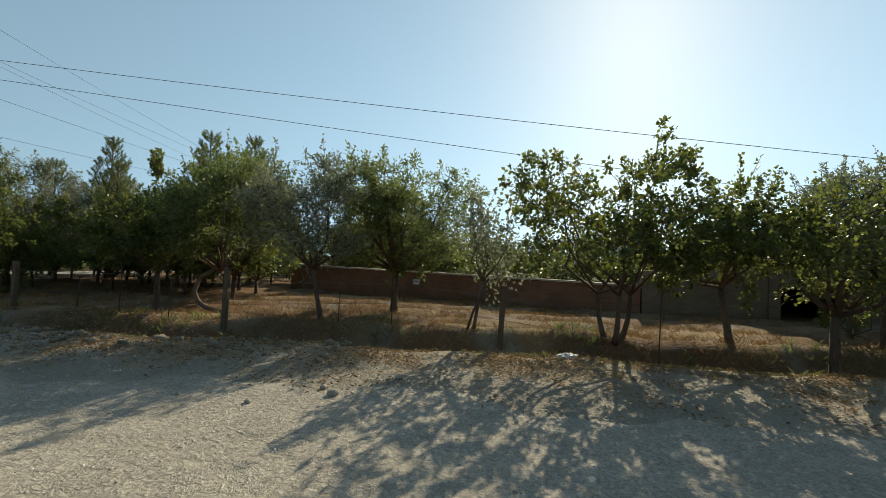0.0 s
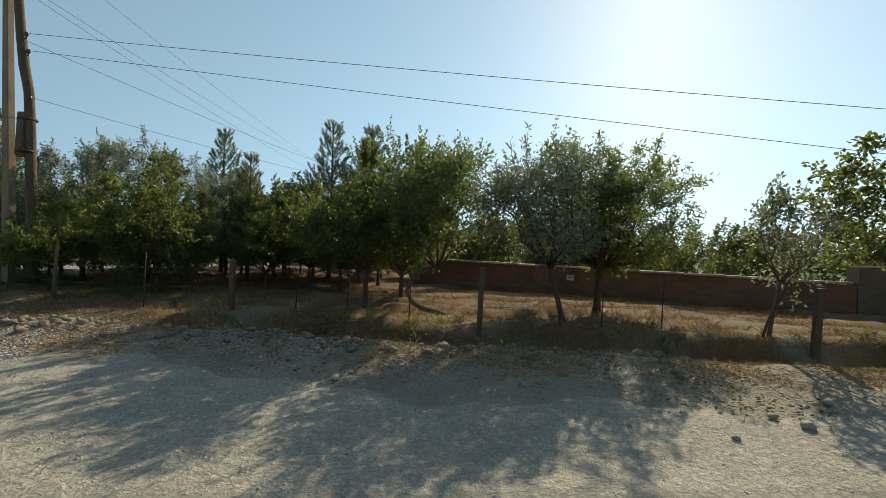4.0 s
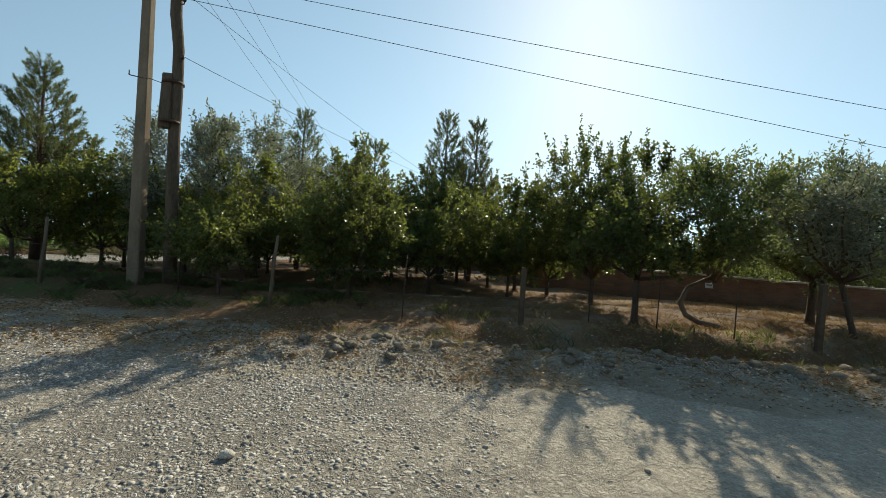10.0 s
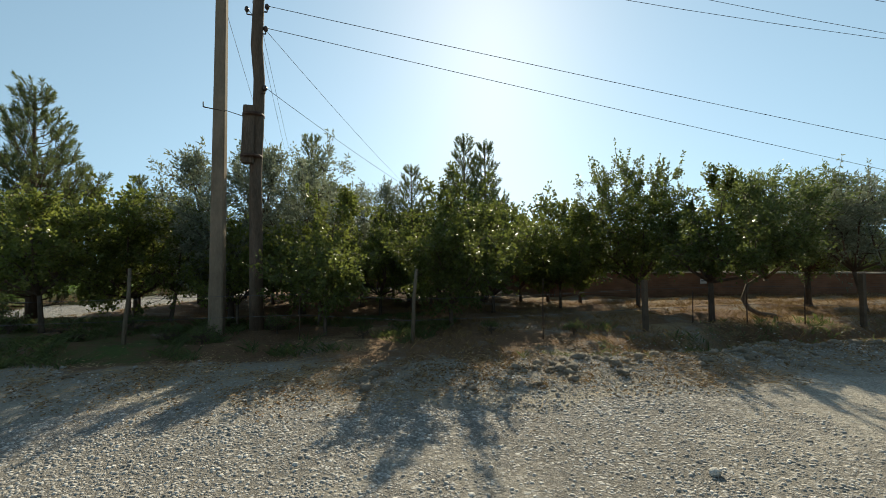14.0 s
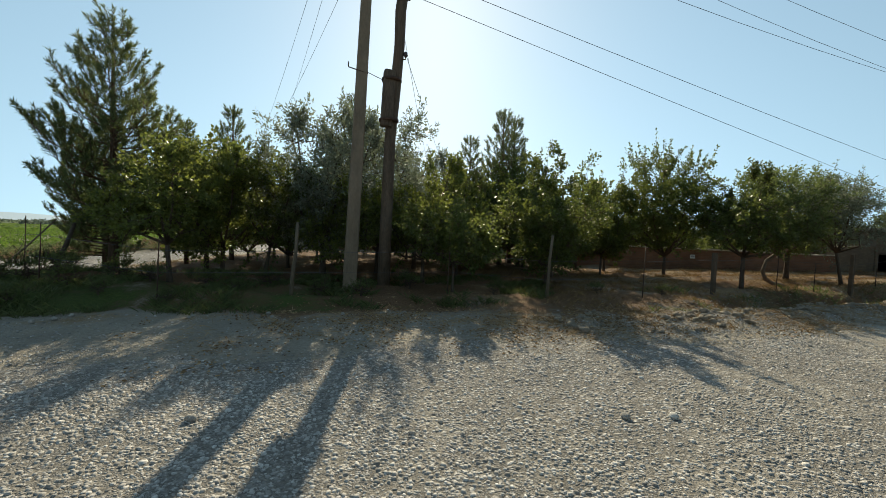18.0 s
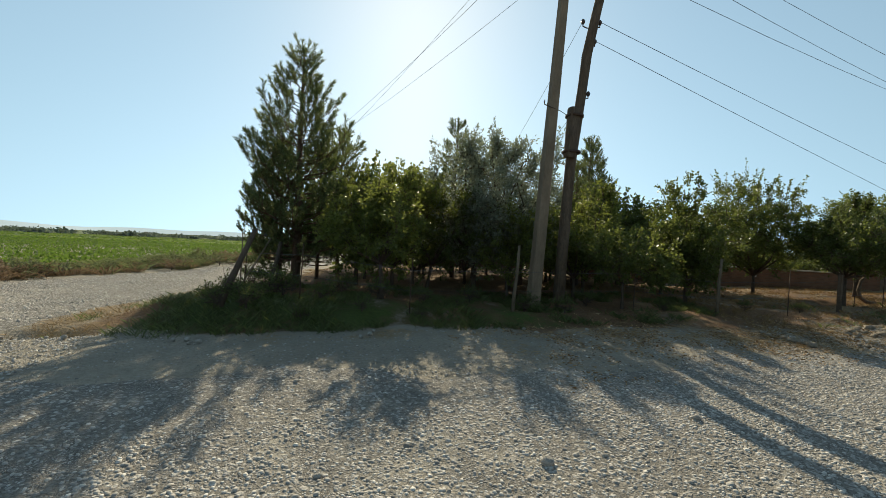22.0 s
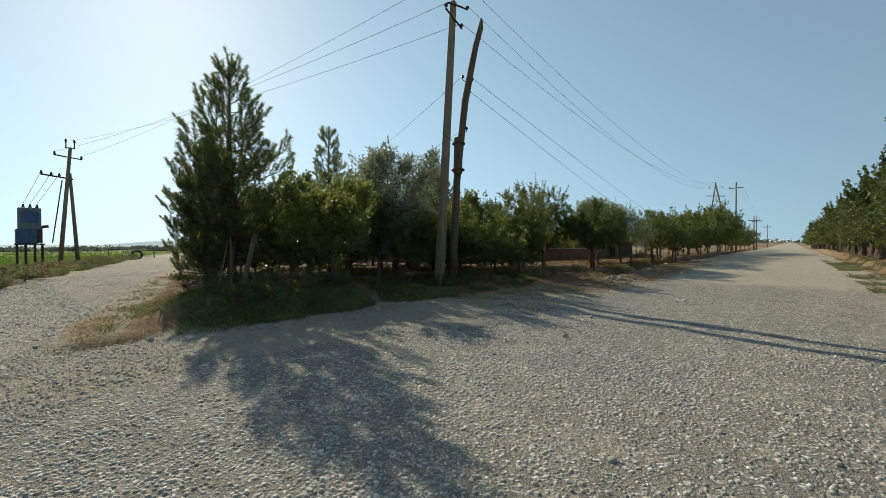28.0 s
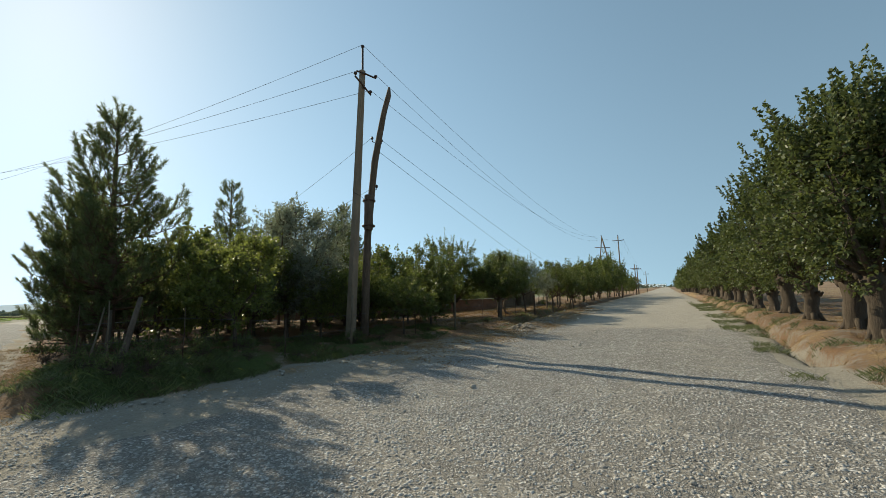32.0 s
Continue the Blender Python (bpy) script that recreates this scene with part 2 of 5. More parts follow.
GRASS_DRY = leaf_material("dry grass", (0.18, 0.105, 0.048), (0.42, 0.275, 0.13), (0.31, 0.20, 0.09), 0.25, 0.8)
GRASS_GREEN = leaf_material("green weeds", (0.045, 0.060, 0.024), (0.13, 0.15, 0.06), (0.22, 0.26, 0.08), 0.38, 0.7)
BARK, BARK_PALE, BARK_PINE = bark_material("bark", (0.105, 0.075, 0.055)), bark_material("pale bark", (0.14, 0.105, 0.078)), bark_material("pine bark", (0.12, 0.075, 0.05))
BARK_OLD = bark_material("gnarled bark", (0.085, 0.064, 0.046))
WOOD_OLD = bark_material("weathered wood", (0.125, 0.09, 0.064))
WOOD_PALE = bark_material("pale stake wood", (0.15, 0.115, 0.08))
CONCRETE = plain("concrete", (0.22, 0.165, 0.115), 0.85, 0, 0.3, 3, 0.4, 0.01, (1, 1, 0.4))
CONCRETE_OLD = plain("post concrete", (0.11, 0.08, 0.056), 0.9, 0, 0.35, 5, 0.6, 0.015)
STEEL = plain("rusty steel", (0.09, 0.055, 0.04), 0.7, 0.3, 0.4, 12)
WIRE = plain("wire", (0.10, 0.10, 0.11), 0.9, 0.0, 0.2, 5)
CERAMIC = plain("ceramic", (0.07, 0.05, 0.045), 0.25, 0, 0.2, 8)
STONE = plain("stone", (0.36, 0.33, 0.29), 0.9, 0, 0.35, 9, 0.6, 0.01)
STONE_WHITE = plain("pale stone", (0.62, 0.58, 0.52), 0.9, 0, 0.2, 9, 0.6, 0.01)
CLOD = plain("clod", (0.30, 0.255, 0.20), 0.95, 0, 0.35, 9, 0.8, 0.02)
COPING = plain("coping", (0.42, 0.36, 0.29), 0.9, 0, 0.3, 4, 0.5, 0.02)
PAINT_BLUE = plain("blue paint", (0.06, 0.11, 0.20), 0.6, 0.1, 0.3, 3)
PAINT_GREY = plain("grey paint", (0.15, 0.17, 0.19), 0.6, 0.1, 0.3, 3)
PLASTIC = plain("white plastic", (0.6, 0.6, 0.58), 0.5, 0, 0.1, 8)
RUBBER = plain("rubber", (0.03, 0.03, 0.03), 0.8, 0, 0.3, 8)


def brick_material(name, col, joint):
    m, nt, p = material(name, 0.93)
    w = own(nt)
    br = nt.nodes.new("ShaderNodeTexBrick")
    br.inputs["Scale"].default_value = 1.0
    br.inputs["Brick Width"].default_value, br.inputs["Row Height"].default_value, br.inputs["Mortar Size"].default_value = 0.25, 0.075, 0.008
    br.inputs["Color1"].default_value = (*(c * 0.75 for c in col), 1)
    br.inputs["Color2"].default_value = (*(c * 1.2 for c in col), 1)
    br.inputs["Mortar"].default_value = (*joint, 1)
    mp = nt.nodes.new("ShaderNodeMapping")
    mp.inputs["Rotation"].default_value = (radians(90), 0, 0)
    nt.links.new(w, mp.inputs[0])
    nt.links.new(mp.outputs[0], br.inputs["Vector"])
    st = noise_of(nt, w, 1.3, 4)
    nt.links.new(blend(nt, 0.5, br.outputs[0], ramp(nt, st, [(0.3, tuple(c * 0.6 for c in col)), (0.7, tuple(c * 1.25 for c in col))])), p.inputs["Base Color"])
    relief(nt, p, noise_of(nt, w, 25, 4), 0.6, 0.02)
    return m


BRICK = brick_material("red brick", (0.23, 0.115, 0.07), (0.20, 0.155, 0.115))
ADOBE = brick_material("adobe", (0.20, 0.15, 0.105), (0.17, 0.13, 0.09))


# ---- helpers for meshes ----
def mesh_of(name, verts, faces, mat, smooth=False):
    me = bpy.data.meshes.new(name)
    me.from_pydata([tuple(v) for v in verts], [], faces)
    me.materials.append(mat)
    if smooth:
        me.polygons.foreach_set("use_smooth", [True] * len(me.polygons))
    return me


def quads(name, verts, mat):
    """A mesh of loose quads from an array (n, 4, 3)."""
    n = len(verts)
    me = bpy.data.meshes.new(name)
    me.vertices.add(4 * n)
    me.vertices.foreach_set("co", np.ascontiguousarray(verts, dtype=np.float32).ravel())
    me.loops.add(4 * n)
    me.loops.foreach_set("vertex_index", np.arange(4 * n, dtype=np.int32))
    me.polygons.add(n)
    me.polygons.foreach_set("loop_start", np.arange(0, 4 * n, 4, dtype=np.int32))
    me.update(calc_edges=True)
    me.materials.append(mat)
    return me


def thing(name, label, category, x=0, y=0, z=0, rz=0, group=""):
    ob = new(name)
    ob.empty_display_size = 0.1
    ob.matrix_basis = pose(x, y, z, 0, 0, rz)
    return tagged(ob, label, category, group)


def piece(name, me, parent=None, m=None, label=""):
    ob = new(name, me)
    if m is not None:
        ob.matrix_basis = m
    ob.parent = parent
    return tagged(ob, label) if label else ob


def part(name, bm, mat, parent=None, label="", smooth=False):
    me = bpy.data.meshes.new(name)
    bm.to_mesh(me)
    bm.free()
    me.materials.append(mat)
    if smooth:
        me.polygons.foreach_set("use_smooth", [True] * len(me.polygons))
    return piece(name, me, parent, None, label)


def tube(verts, faces, pts, radii, sides=6):
    """Adds a tapered tube along pts to the lists."""
    pts = [Vector(p) for p in pts]
    base = len(verts)
    side = None
    for n, p in enumerate(pts):
        d = (pts[min(n + 1, len(pts) - 1)] - pts[max(n - 1, 0)]).normalized()
        if side is None:
            side = d.orthogonal().normalized()
        side = (side - d * side.dot(d)).normalized()
        other = d.cross(side)
        for k in range(sides):
            a = 2 * math.pi * k / sides
            verts.append(p + (side * math.cos(a) + other * math.sin(a)) * radii[n])
    for n in range(len(pts) - 1):
        for k in range(sides):
            a, b = base + n * sides + k, base + n * sides + (k + 1) % sides
            faces.append((a, b, b + sides, a + sides))
    faces.append(tuple(base + k for k in reversed(range(sides))))
    faces.append(tuple(base + (len(pts) - 1) * sides + k for k in range(sides)))


def rod(name, a, b, r, mat, parent=None, sides=8, r2=None, label=""):
    v, f = [], []
    tube(v, f, [a, b], [r, r2 if r2 is not None else r], sides)
    return piece(name, mesh_of(name, v, f, mat, True), parent, None, label)


def block(bm, cx, cy, cz, sx, sy, sz, bevel=0.0, rot=None):
    m = Matrix.Translation((cx, cy, cz)) @ (rot or Matrix()) @ Matrix.Diagonal((sx, sy, sz, 1))
    res = bmesh.ops.create_cube(bm, size=1, matrix=m)
    if bevel:
        es = {e for v in res["verts"] for e in v.link_edges}
        bmesh.ops.bevel(bm, geom=list(es), offset=bevel, segments=2, affect="EDGES", profile=0.6)


def box_part(name, size, at, mat, parent, bevel=0.01, label=""):
    bm = bmesh.new()
    block(bm, *at, *size, bevel)
    return part(name, bm, mat, parent, label)


# ---- ground ----
def smooth_step(a, b, v):
    t = np.clip((v - a) / (b - a), 0, 1)
    return t * t * (3 - 2 * t)


def wave(x, y, s, seed=0.0):
    """A cheap smooth unevenness between -1 and 1."""
    return (np.sin(x * s + 1.7 * np.sin(y * s * 0.7 + seed) + seed) * np.cos(y * s * 1.1 + 1.3 * np.sin(x * s * 0.6 - seed)) + 0.5 * np.sin(2.3 * s * x + seed * 2 + np.cos(1.9 * s * y))) / 1.5


def lane_right(y):
    """The side road's edge towards the orchard."""
    return -8.3 + 0.36 * (y - 9.6)


def lane_left(y):
    return lane_right(y) - 4.6 - np.clip(20 - y, 0, 14) * 0.26


def front(x):
    """Where the orchard's verge meets the road."""
    return np.interp(x, [-9.5, -8, -6, -2, 2, 5, 9, 14, 20, 26, 40], [8.4, 7.9, 7.5, 7.3, 6.7, 6.1, 5.9, 6.4, 6.7, 6.5, 6.2]) + 0.12 * np.sin(x * 1.3) + 0.08 * np.sin(x * 3.1)


def height(x, y):
    x, y = np.asarray(x, float), np.asarray(y, float)
    near = np.exp(-((np.maximum(np.abs(x - 5) - 60, 0) / 40) ** 2)) * np.exp(-((np.maximum(np.abs(y - 5) - 60, 0) / 40) ** 2))
    f = front(x)
    z = 0.02 * wave(x, y, 0.9) + 0.012 * wave(x, y, 2.6, 1.0)
    inner = smooth_step(f + 0.3, f + 1.2, y) * smooth_step(0, 1.2, x - lane_right(y))
    z = z + inner * (0.12 + 0.17 * smooth_step(0.0, -4.5, x) * smooth_step(14, 11, y) + 0.045 * wave(x, y, 1.7, 2.0) + (0.03 + 0.025 * smooth_step(8, 12, x)) * np.sin(y * 4.2 + 0.5 * np.sin(x * 0.8)))
    trench = smooth_step(7.5, 10, x) * np.exp(-(((y - f - 0.42) / 0.26) ** 2))
    z = z - 0.26 * trench + 0.10 * smooth_step(7.5, 10, x) * np.exp(-(((y - f - 1.0) / 0.3) ** 2))
    heap = np.exp(-(((x - 9.5) / 4.5) ** 2)) * np.exp(-(((y - 5.5) / 0.55) ** 2))
    z = z + heap * (0.09 + 0.06 * wave(x, y, 4.0, 0.5))
    z = z - 0.62 * smooth_step(0.0, 0.5, x) * np.exp(-(((y + 2.42 + 0.045 * np.clip(x, 0, 12) + 0.08 * np.sin(x * 1.7)) / 0.19) ** 4)) * (0.25 + 0.75 * np.exp(-(((x - 1.3) / 1.5) ** 2)) + 0.5 * np.exp(-(((x - 5.5) / 1.2) ** 2)) + 0.5 * np.exp(-(((x - 11) / 1.5) ** 2)))
    z = z + 0.26 * smooth_step(-2.6, -3.5, y) * (1 + 0.4 * wave(x, y, 1.2, 3.0)) - 0.10 * smooth_step(-4.6, -6.0, y)
    z = z - 0.24 * np.exp(-(((x + 8.65) / 0.6) ** 4) - (((y - 8.12) / 0.24) ** 2))
    z = z - 0.14 * smooth_step(6.8, 3.0, y) * smooth_step(-3.2, -2.0, y)
    return z * near - 0.35 * (1 - near) - 0.0085 * np.clip(y - 45, 0, 900)


def spread(fine, lo, hi, far, grow=1.35):
    mid = list(np.arange(lo, hi + 1e-6, fine))
    out, step = [], fine
    while hi + sum(out) < far:
        step *= grow
        out.append(step)
    right = hi + np.cumsum(out)
    return np.array(list((lo - np.cumsum(out))[::-1]) + mid + list(right))


def sheet(name, xs, ys, z_of, mat, cover=None):
    gx, gy = np.meshgrid(xs, ys)
    gz = z_of(gx, gy)
    nx, ny = len(xs), len(ys)
    me = bpy.data.meshes.new(name)
    me.vertices.add(nx * ny)
    me.vertices.foreach_set("co", np.stack([gx, gy, gz], -1).astype(np.float32).ravel())
    a = (np.arange(ny - 1)[:, None] * nx + np.arange(nx - 1)[None]).ravel()
    idx = np.stack([a, a + 1, a + 1 + nx, a + nx], 1).astype(np.int32)
    me.loops.add(idx.size)
    me.loops.foreach_set("vertex_index", idx.ravel())
    me.polygons.add(len(idx))
    me.polygons.foreach_set("loop_start", np.arange(0, idx.size, 4, dtype=np.int32))
    me.update(calc_edges=True)
    me.polygons.foreach_set("use_smooth", [True] * len(idx))
    me.materials.append(mat)
    if cover is not None:
        col = me.color_attributes.new("cover", "FLOAT_COLOR", "POINT")
        col.data.foreach_set("color", cover(gx, gy).astype(np.float32).ravel())
    return new(name, me)


def cover(x, y):
    """Shares of dry straw, green growth and bare soil."""
    f = front(x)
    inside = smooth_step(-0.1, 0.5, y - f) * smooth_step(-0.2, 0.5, x - lane_right(y)) * smooth_step(30, 28, y)
    right = smooth_step(2.0, 9.0, x)
    straw = inside * (0.2 + 0.14 * right + 0.3 * wave(x, y, 0.8, 4.0) + 0.1 * right * np.sin(y * 4.2 + 0.5 * np.sin(x * 0.8)))
    soil = inside * np.clip(0.75 - 0.1 * right + 0.2 * wave(x, y, 1.1, 6.0), 0, 1)
    green = inside * ((0.36 + 0.12 * smooth_step(-4, -2, x)) * smooth_step(4.5, -1.0, x) * smooth_step(11.5, 9.0, y) + 0.12 * wave(x, y, 0.9, 8.0))
    green = green * smooth_step(0.6, 1.6, x - lane_right(y)) + 0.26 * inside * smooth_step(0.5, 1.4, x - lane_right(y)) * smooth_step(-2.0, -5.0, x) * smooth_step(11.5, 10.0, y)
    verge = smooth_step(-1.3, -0.2, y - f) * (1 - inside) * smooth_step(-8, -6, x)
    straw = straw + verge * (0.42 + 0.2 * wave(x, y, 1.6, 2.0)) * smooth_step(24, 30, -x + 30)
    tip = np.exp(-(((x + 8.6) / 0.8) ** 2)) * smooth_step(7.6, 8.4, y) * smooth_step(15, 12, y)
    straw = straw + 0.6 * tip
    south = smooth_step(-2.2, -2.9, y)
    straw = straw + south * (0.42 + 0.35 * wave(x, y, 0.7, 1.0) + 0.2 * wave(x, y, 2.7, 2.0))
    soil = soil + south * 0.6 + verge * (0.42 + 0.3 * wave(x, y, 2.3, 3.0)) * smooth_step(-4, 0, x)
    beyond = np.maximum(smooth_step(lane_left(y) - 0.2, lane_left(y) - 1.4, x) * smooth_step(10, 16, y), smooth_step(23, 26, y) * smooth_step(-1, 1, x - lane_right(y) - 2))
    brush = beyond * smooth_step(60, 36, y)
    green = green * (1 - beyond) + beyond * (0.70 + 0.1 * wave(x, y, 0.2)) - brush * 0.25
    straw = straw * (1 - beyond) + brush * 0.35
    soil = soil * (1 - beyond) + beyond * 0.3
    return np.stack([np.clip(straw, 0, 1), np.clip(green, 0, 1), np.clip(soil, 0, 1), np.ones_like(x)], -1)


ground = sheet("ground", spread(0.2, -20, 34, 2600), spread(0.16, -6, 20, 2600), height, EARTH, cover)
tagged(ground, "dusty earth with dry grass, orchard soil and green fields", "ground", kind="structure")


def strip(name, along, lo, hi, n_across, lift, mat, swap=False):
    """A road surface between two edges, laid just over the ground."""
    verts, faces = [], []
    for i, a in enumerate(along):
        l, h = lo(a), hi(a)
        for k in range(n_across + 1):
            c = l + (h - l) * k / n_across
            x, y = (c, a) if swap else (a, c)
            edge = 0.03 if k in (0, n_across) else 0.0
            verts.append((x, y, float(height(x, y)) + lift - edge))
    w = n_across + 1
    for i in range(len(along) - 1):
        for k in range(n_across):
            q = (i * w + k, i * w + k + 1, (i + 1) * w + k + 1, (i + 1) * w + k)
            faces.append(q if swap else q[::-1])
    ob = new(name, mesh_of(name, verts, faces, mat, True))
    return ob


xs_road = np.concatenate([np.arange(-120, -20, 2.0), np.arange(-20, 34, 0.25), np.arange(34, 120, 1.0), np.arange(120, 1500, 20.0)])
road = strip("road", xs_road, lambda x: -2.1 + 0.12 * math.sin(x * 0.9) + 0.07 * math.sin(x * 2.7), lambda x: float(np.interp(x, [-120, -12, -9, -6, 0, 5, 10, 20, 30, 60], [5.5, 6.0, 6.0, 5.7, 5.1, 4.7, 4.4, 4.6, 5.0, 5.6])) + 0.25 * math.sin(x * 0.8) + 0.14 * math.sin(x * 2.1) + 0.09 * math.sin(x * 5.3), 30, 0.012, GRAVEL)
tagged(road, "wide grey-beige gravel road, dusty and unpaved", "road", kind="structure")
ys_lane = np.concatenate([np.arange(6.2, 40, 0.3), np.arange(40, 110, 2.0)])
lane = strip("side_road", ys_lane, lambda y: float(lane_left(y)) + 0.15 * math.sin(y * 1.1), lambda y: float(lane_right(y)) - 0.5 + 0.12 * math.sin(y * 1.7), 16, 0.02, GRAVEL, True)
tagged(lane, "pale gravel side road branching off past the orchard corner", "road", kind="structure")


def on(x, y):
    return float(height(x, y))


# ---- trees ----
def leaf_quads(rng, at, way, length, width, fold=0.25):
    """Leaves at points, each a folded diamond that points along way."""
    n = len(at)
    d = way / np.linalg.norm(way, axis=1, keepdims=True)
    r = rng.normal(size=(n, 3))
    s = np.cross(d, r)
    s /= np.linalg.norm(s, axis=1, keepdims=True) + 1e-9
    nrm = np.cross(s, d)
    ln = length * rng.uniform(0.65, 1.25, (n, 1))
    wd = width * rng.uniform(0.7, 1.2, (n, 1))
    mid = at + d * ln * 0.45 + nrm * wd * fold
    return np.stack([at, mid + s * wd * 0.5, at + d * ln, mid - s * wd * 0.5], 1)


def crown_points(rng, n, centre, radii, hollow=0.45, ragged=0.25):
    p = rng.normal(size=(n, 3))
    p /= np.linalg.norm(p, axis=1, keepdims=True)
    r = (hollow + (1 - hollow) * rng.random((n, 1)) ** 0.6)
    lump = 1 + ragged * np.sin(p[:, :1] * 5 + rng.random() * 6) * np.cos(p[:, 1:2] * 4 + rng.random() * 6) + ragged * 0.5 * np.sin(p[:, 2:] * 7 + rng.random() * 6)
    return np.array(centre) + p * r * lump * np.array(radii)


def broad_tree(seed, top, radius, trunk_h, stem=0.06, lean=(0, 0), clumps=150, per=42, leaf=(0.078, 0.055), spread_of=0.19, shoots=26, limbs=7, hollow=0.45, bend=0.0, droop=0.0, low=None, stems=1, shoot_len=0.6, core=0):
    """Wood and leaves of a broad-leaved tree, as two lists: (verts, faces) and leaf quads."""
    rng = np.random.default_rng(seed)
    v, f = [], []
    low = trunk_h * 0.85 if low is None else low
    centre = np.array([lean[0], lean[1], (low + top) / 2])
    radii = np.array([radius, radius, (top - low) / 2])
    forks = []
    for s in range(stems):
        off = np.array([0, 0, 0]) if stems == 1 else np.array([math.cos(s * 2.4) * 0.12, math.sin(s * 2.4) * 0.12, 0])
        fork = np.array([lean[0] * 0.55, lean[1] * 0.55, trunk_h]) + off * 2.5
        mid = np.array([fork[0] * 0.5 + bend * rng.uniform(-1, 1), fork[1] * 0.5 + bend * rng.uniform(-1, 1), trunk_h * 0.5]) + off
        tube(v, f, [off + np.array([0, 0, -0.06]), off + mid * np.array([0.3, 0.3, 0.3]), mid, fork], [stem * 1.45, stem * 1.1, stem * 0.95, stem * 0.85], 8)
        forks.append(fork)
    nodes, tips_of = [], []
    for k in range(limbs):
        fork = forks[k % stems]
        a = 2 * math.pi * k / limbs + rng.uniform(-0.4, 0.4)
        out = rng.uniform(0.45, 0.75) if k else 0.15
        tip = centre + radii * np.array([math.cos(a) * out, math.sin(a) * out, rng.uniform(-0.65, 0.7)])
        m1 = fork + (tip - fork) * 0.4 + np.array([math.cos(a), math.sin(a), 0]) * radius * 0.13 + rng.normal(size=3) * 0.05
        m2 = fork + (tip - fork) * 0.72 + rng.normal(size=3) * 0.07
        tube(v, f, [fork, m1, m2, tip], [stem * 0.62, stem * 0.45, stem * 0.3, stem * 0.14], 6)
        tips_of.append([tip])
        for q in np.linspace(0.25, 1, 7):
            pts = [fork, m1, m2, tip]
            u = q * 3
            i = min(int(u), 2)
            nodes.append(pts[i] + (pts[i + 1] - pts[i]) * (u - i))
    nodes = np.array(nodes)
    lobes = [n[-1] for n in tips_of] + [centre + radii * np.array([0, 0, -0.1])] + [centre + radii * np.array([math.cos(c * 2.1) * 0.35, math.sin(c * 2.1) * 0.35, -0.45]) for c in range(core)]
    ends = []
    for q in lobes:
        k = max(4, int(clumps / len(lobes) * rng.uniform(0.7, 1.3)))
        ends.append(crown_points(rng, k, q, radii * rng.uniform(0.36, 0.62) * np.array([1, 1, rng.uniform(0.8, 1.25)]), hollow * 0.6, 0.3))
    ends = np.concatenate(ends)
    off = (ends - centre) / radii
    far = np.linalg.norm(off, axis=1, keepdims=True)
    unit = off / (far + 1e-9)
    rim = 0.95 + 0.13 * np.sin(unit[:, :1] * 6 + seed) * np.cos(unit[:, 1:2] * 5 + seed * 2) + 0.08 * np.sin(unit[:, 2:] * 9 + seed)
    ends = np.where(far > rim, centre + unit * rim * radii * rng.uniform(0.8, 1.0, far.shape), ends)
    ends = ends[ends[:, 2] > low - 0.1]
    at, way = [], []
    order = np.argsort(((ends[:, None] - nodes[None]) ** 2).sum(-1).min(1))
    pool = nodes
    for e in ends[order]:
        dist = ((pool - e) ** 2).sum(-1) + 0.6 * np.maximum(pool[:, 2] - e[2], 0)
        b = pool[np.argmin(dist)]
        m = (b + e) / 2 + rng.normal(size=3) * 0.05 + np.array([0, 0, 0.04])
        out = (e - centre) / radii
        d = (e - b) / (np.linalg.norm(e - b) + 1e-6) * 0.5 + out * 0.55 + np.array([0, 0, 0.55 * rng.random() - droop]) + rng.normal(size=3) * 0.25
        d /= np.linalg.norm(d)
        tip = e + d * spread_of * 1.6 * rng.uniform(0.5, 1.6)
        tube(v, f, [b, m, e, tip], [stem * 0.16 + 0.003, stem * 0.11 + 0.002, 0.004, 0.002], 3)
        pool = np.concatenate([pool, [m, e]])
        k = rng.poisson(per)
        t = 0.25 + 0.8 * rng.random((k, 1)) ** 0.8
        line = np.where(t < 0.55, m + (e - m) * t / 0.55, e + (tip - e) * (t - 0.55) / 0.45)
        jit = rng.normal(size=(k, 3)) * spread_of * (0.68 - 0.42 * t)
        at.append(line + jit)
        way.append(jit * 3 + d * 0.45 + rng.normal(size=(k, 3)) * 0.4 + np.array([0, 0, -0.15 - droop]))
    tips = ends[ends[:, 2] > centre[2] + radii[2] * 0.35]
    for _ in range(shoots if len(tips) else 0):
        b = tips[rng.integers(len(tips))]
        d = np.array([(b[0] - centre[0]) * 0.25, (b[1] - centre[1]) * 0.25, 1.0]) + rng.normal(size=3) * 0.18
        d /= np.linalg.norm(d)
        ln = shoot_len * rng.uniform(0.45, 1.2)
        tube(v, f, [b, b + d * ln * 0.5 + rng.normal(size=3) * 0.02, b + d * ln], [0.007, 0.005, 0.002], 3)
        k = int(ln * 46)
        t = rng.random((k, 1))
        at.append(b + d * ln * t + rng.normal(size=(k, 3)) * 0.05 * (1.1 - t))
        way.append(rng.normal(size=(k, 3)) + d * 0.9)
    at, way = np.concatenate(at), np.concatenate(way)
    keep = at[:, 2] > 0.25
    return (v, f), leaf_quads(rng, at[keep], way[keep], *leaf)


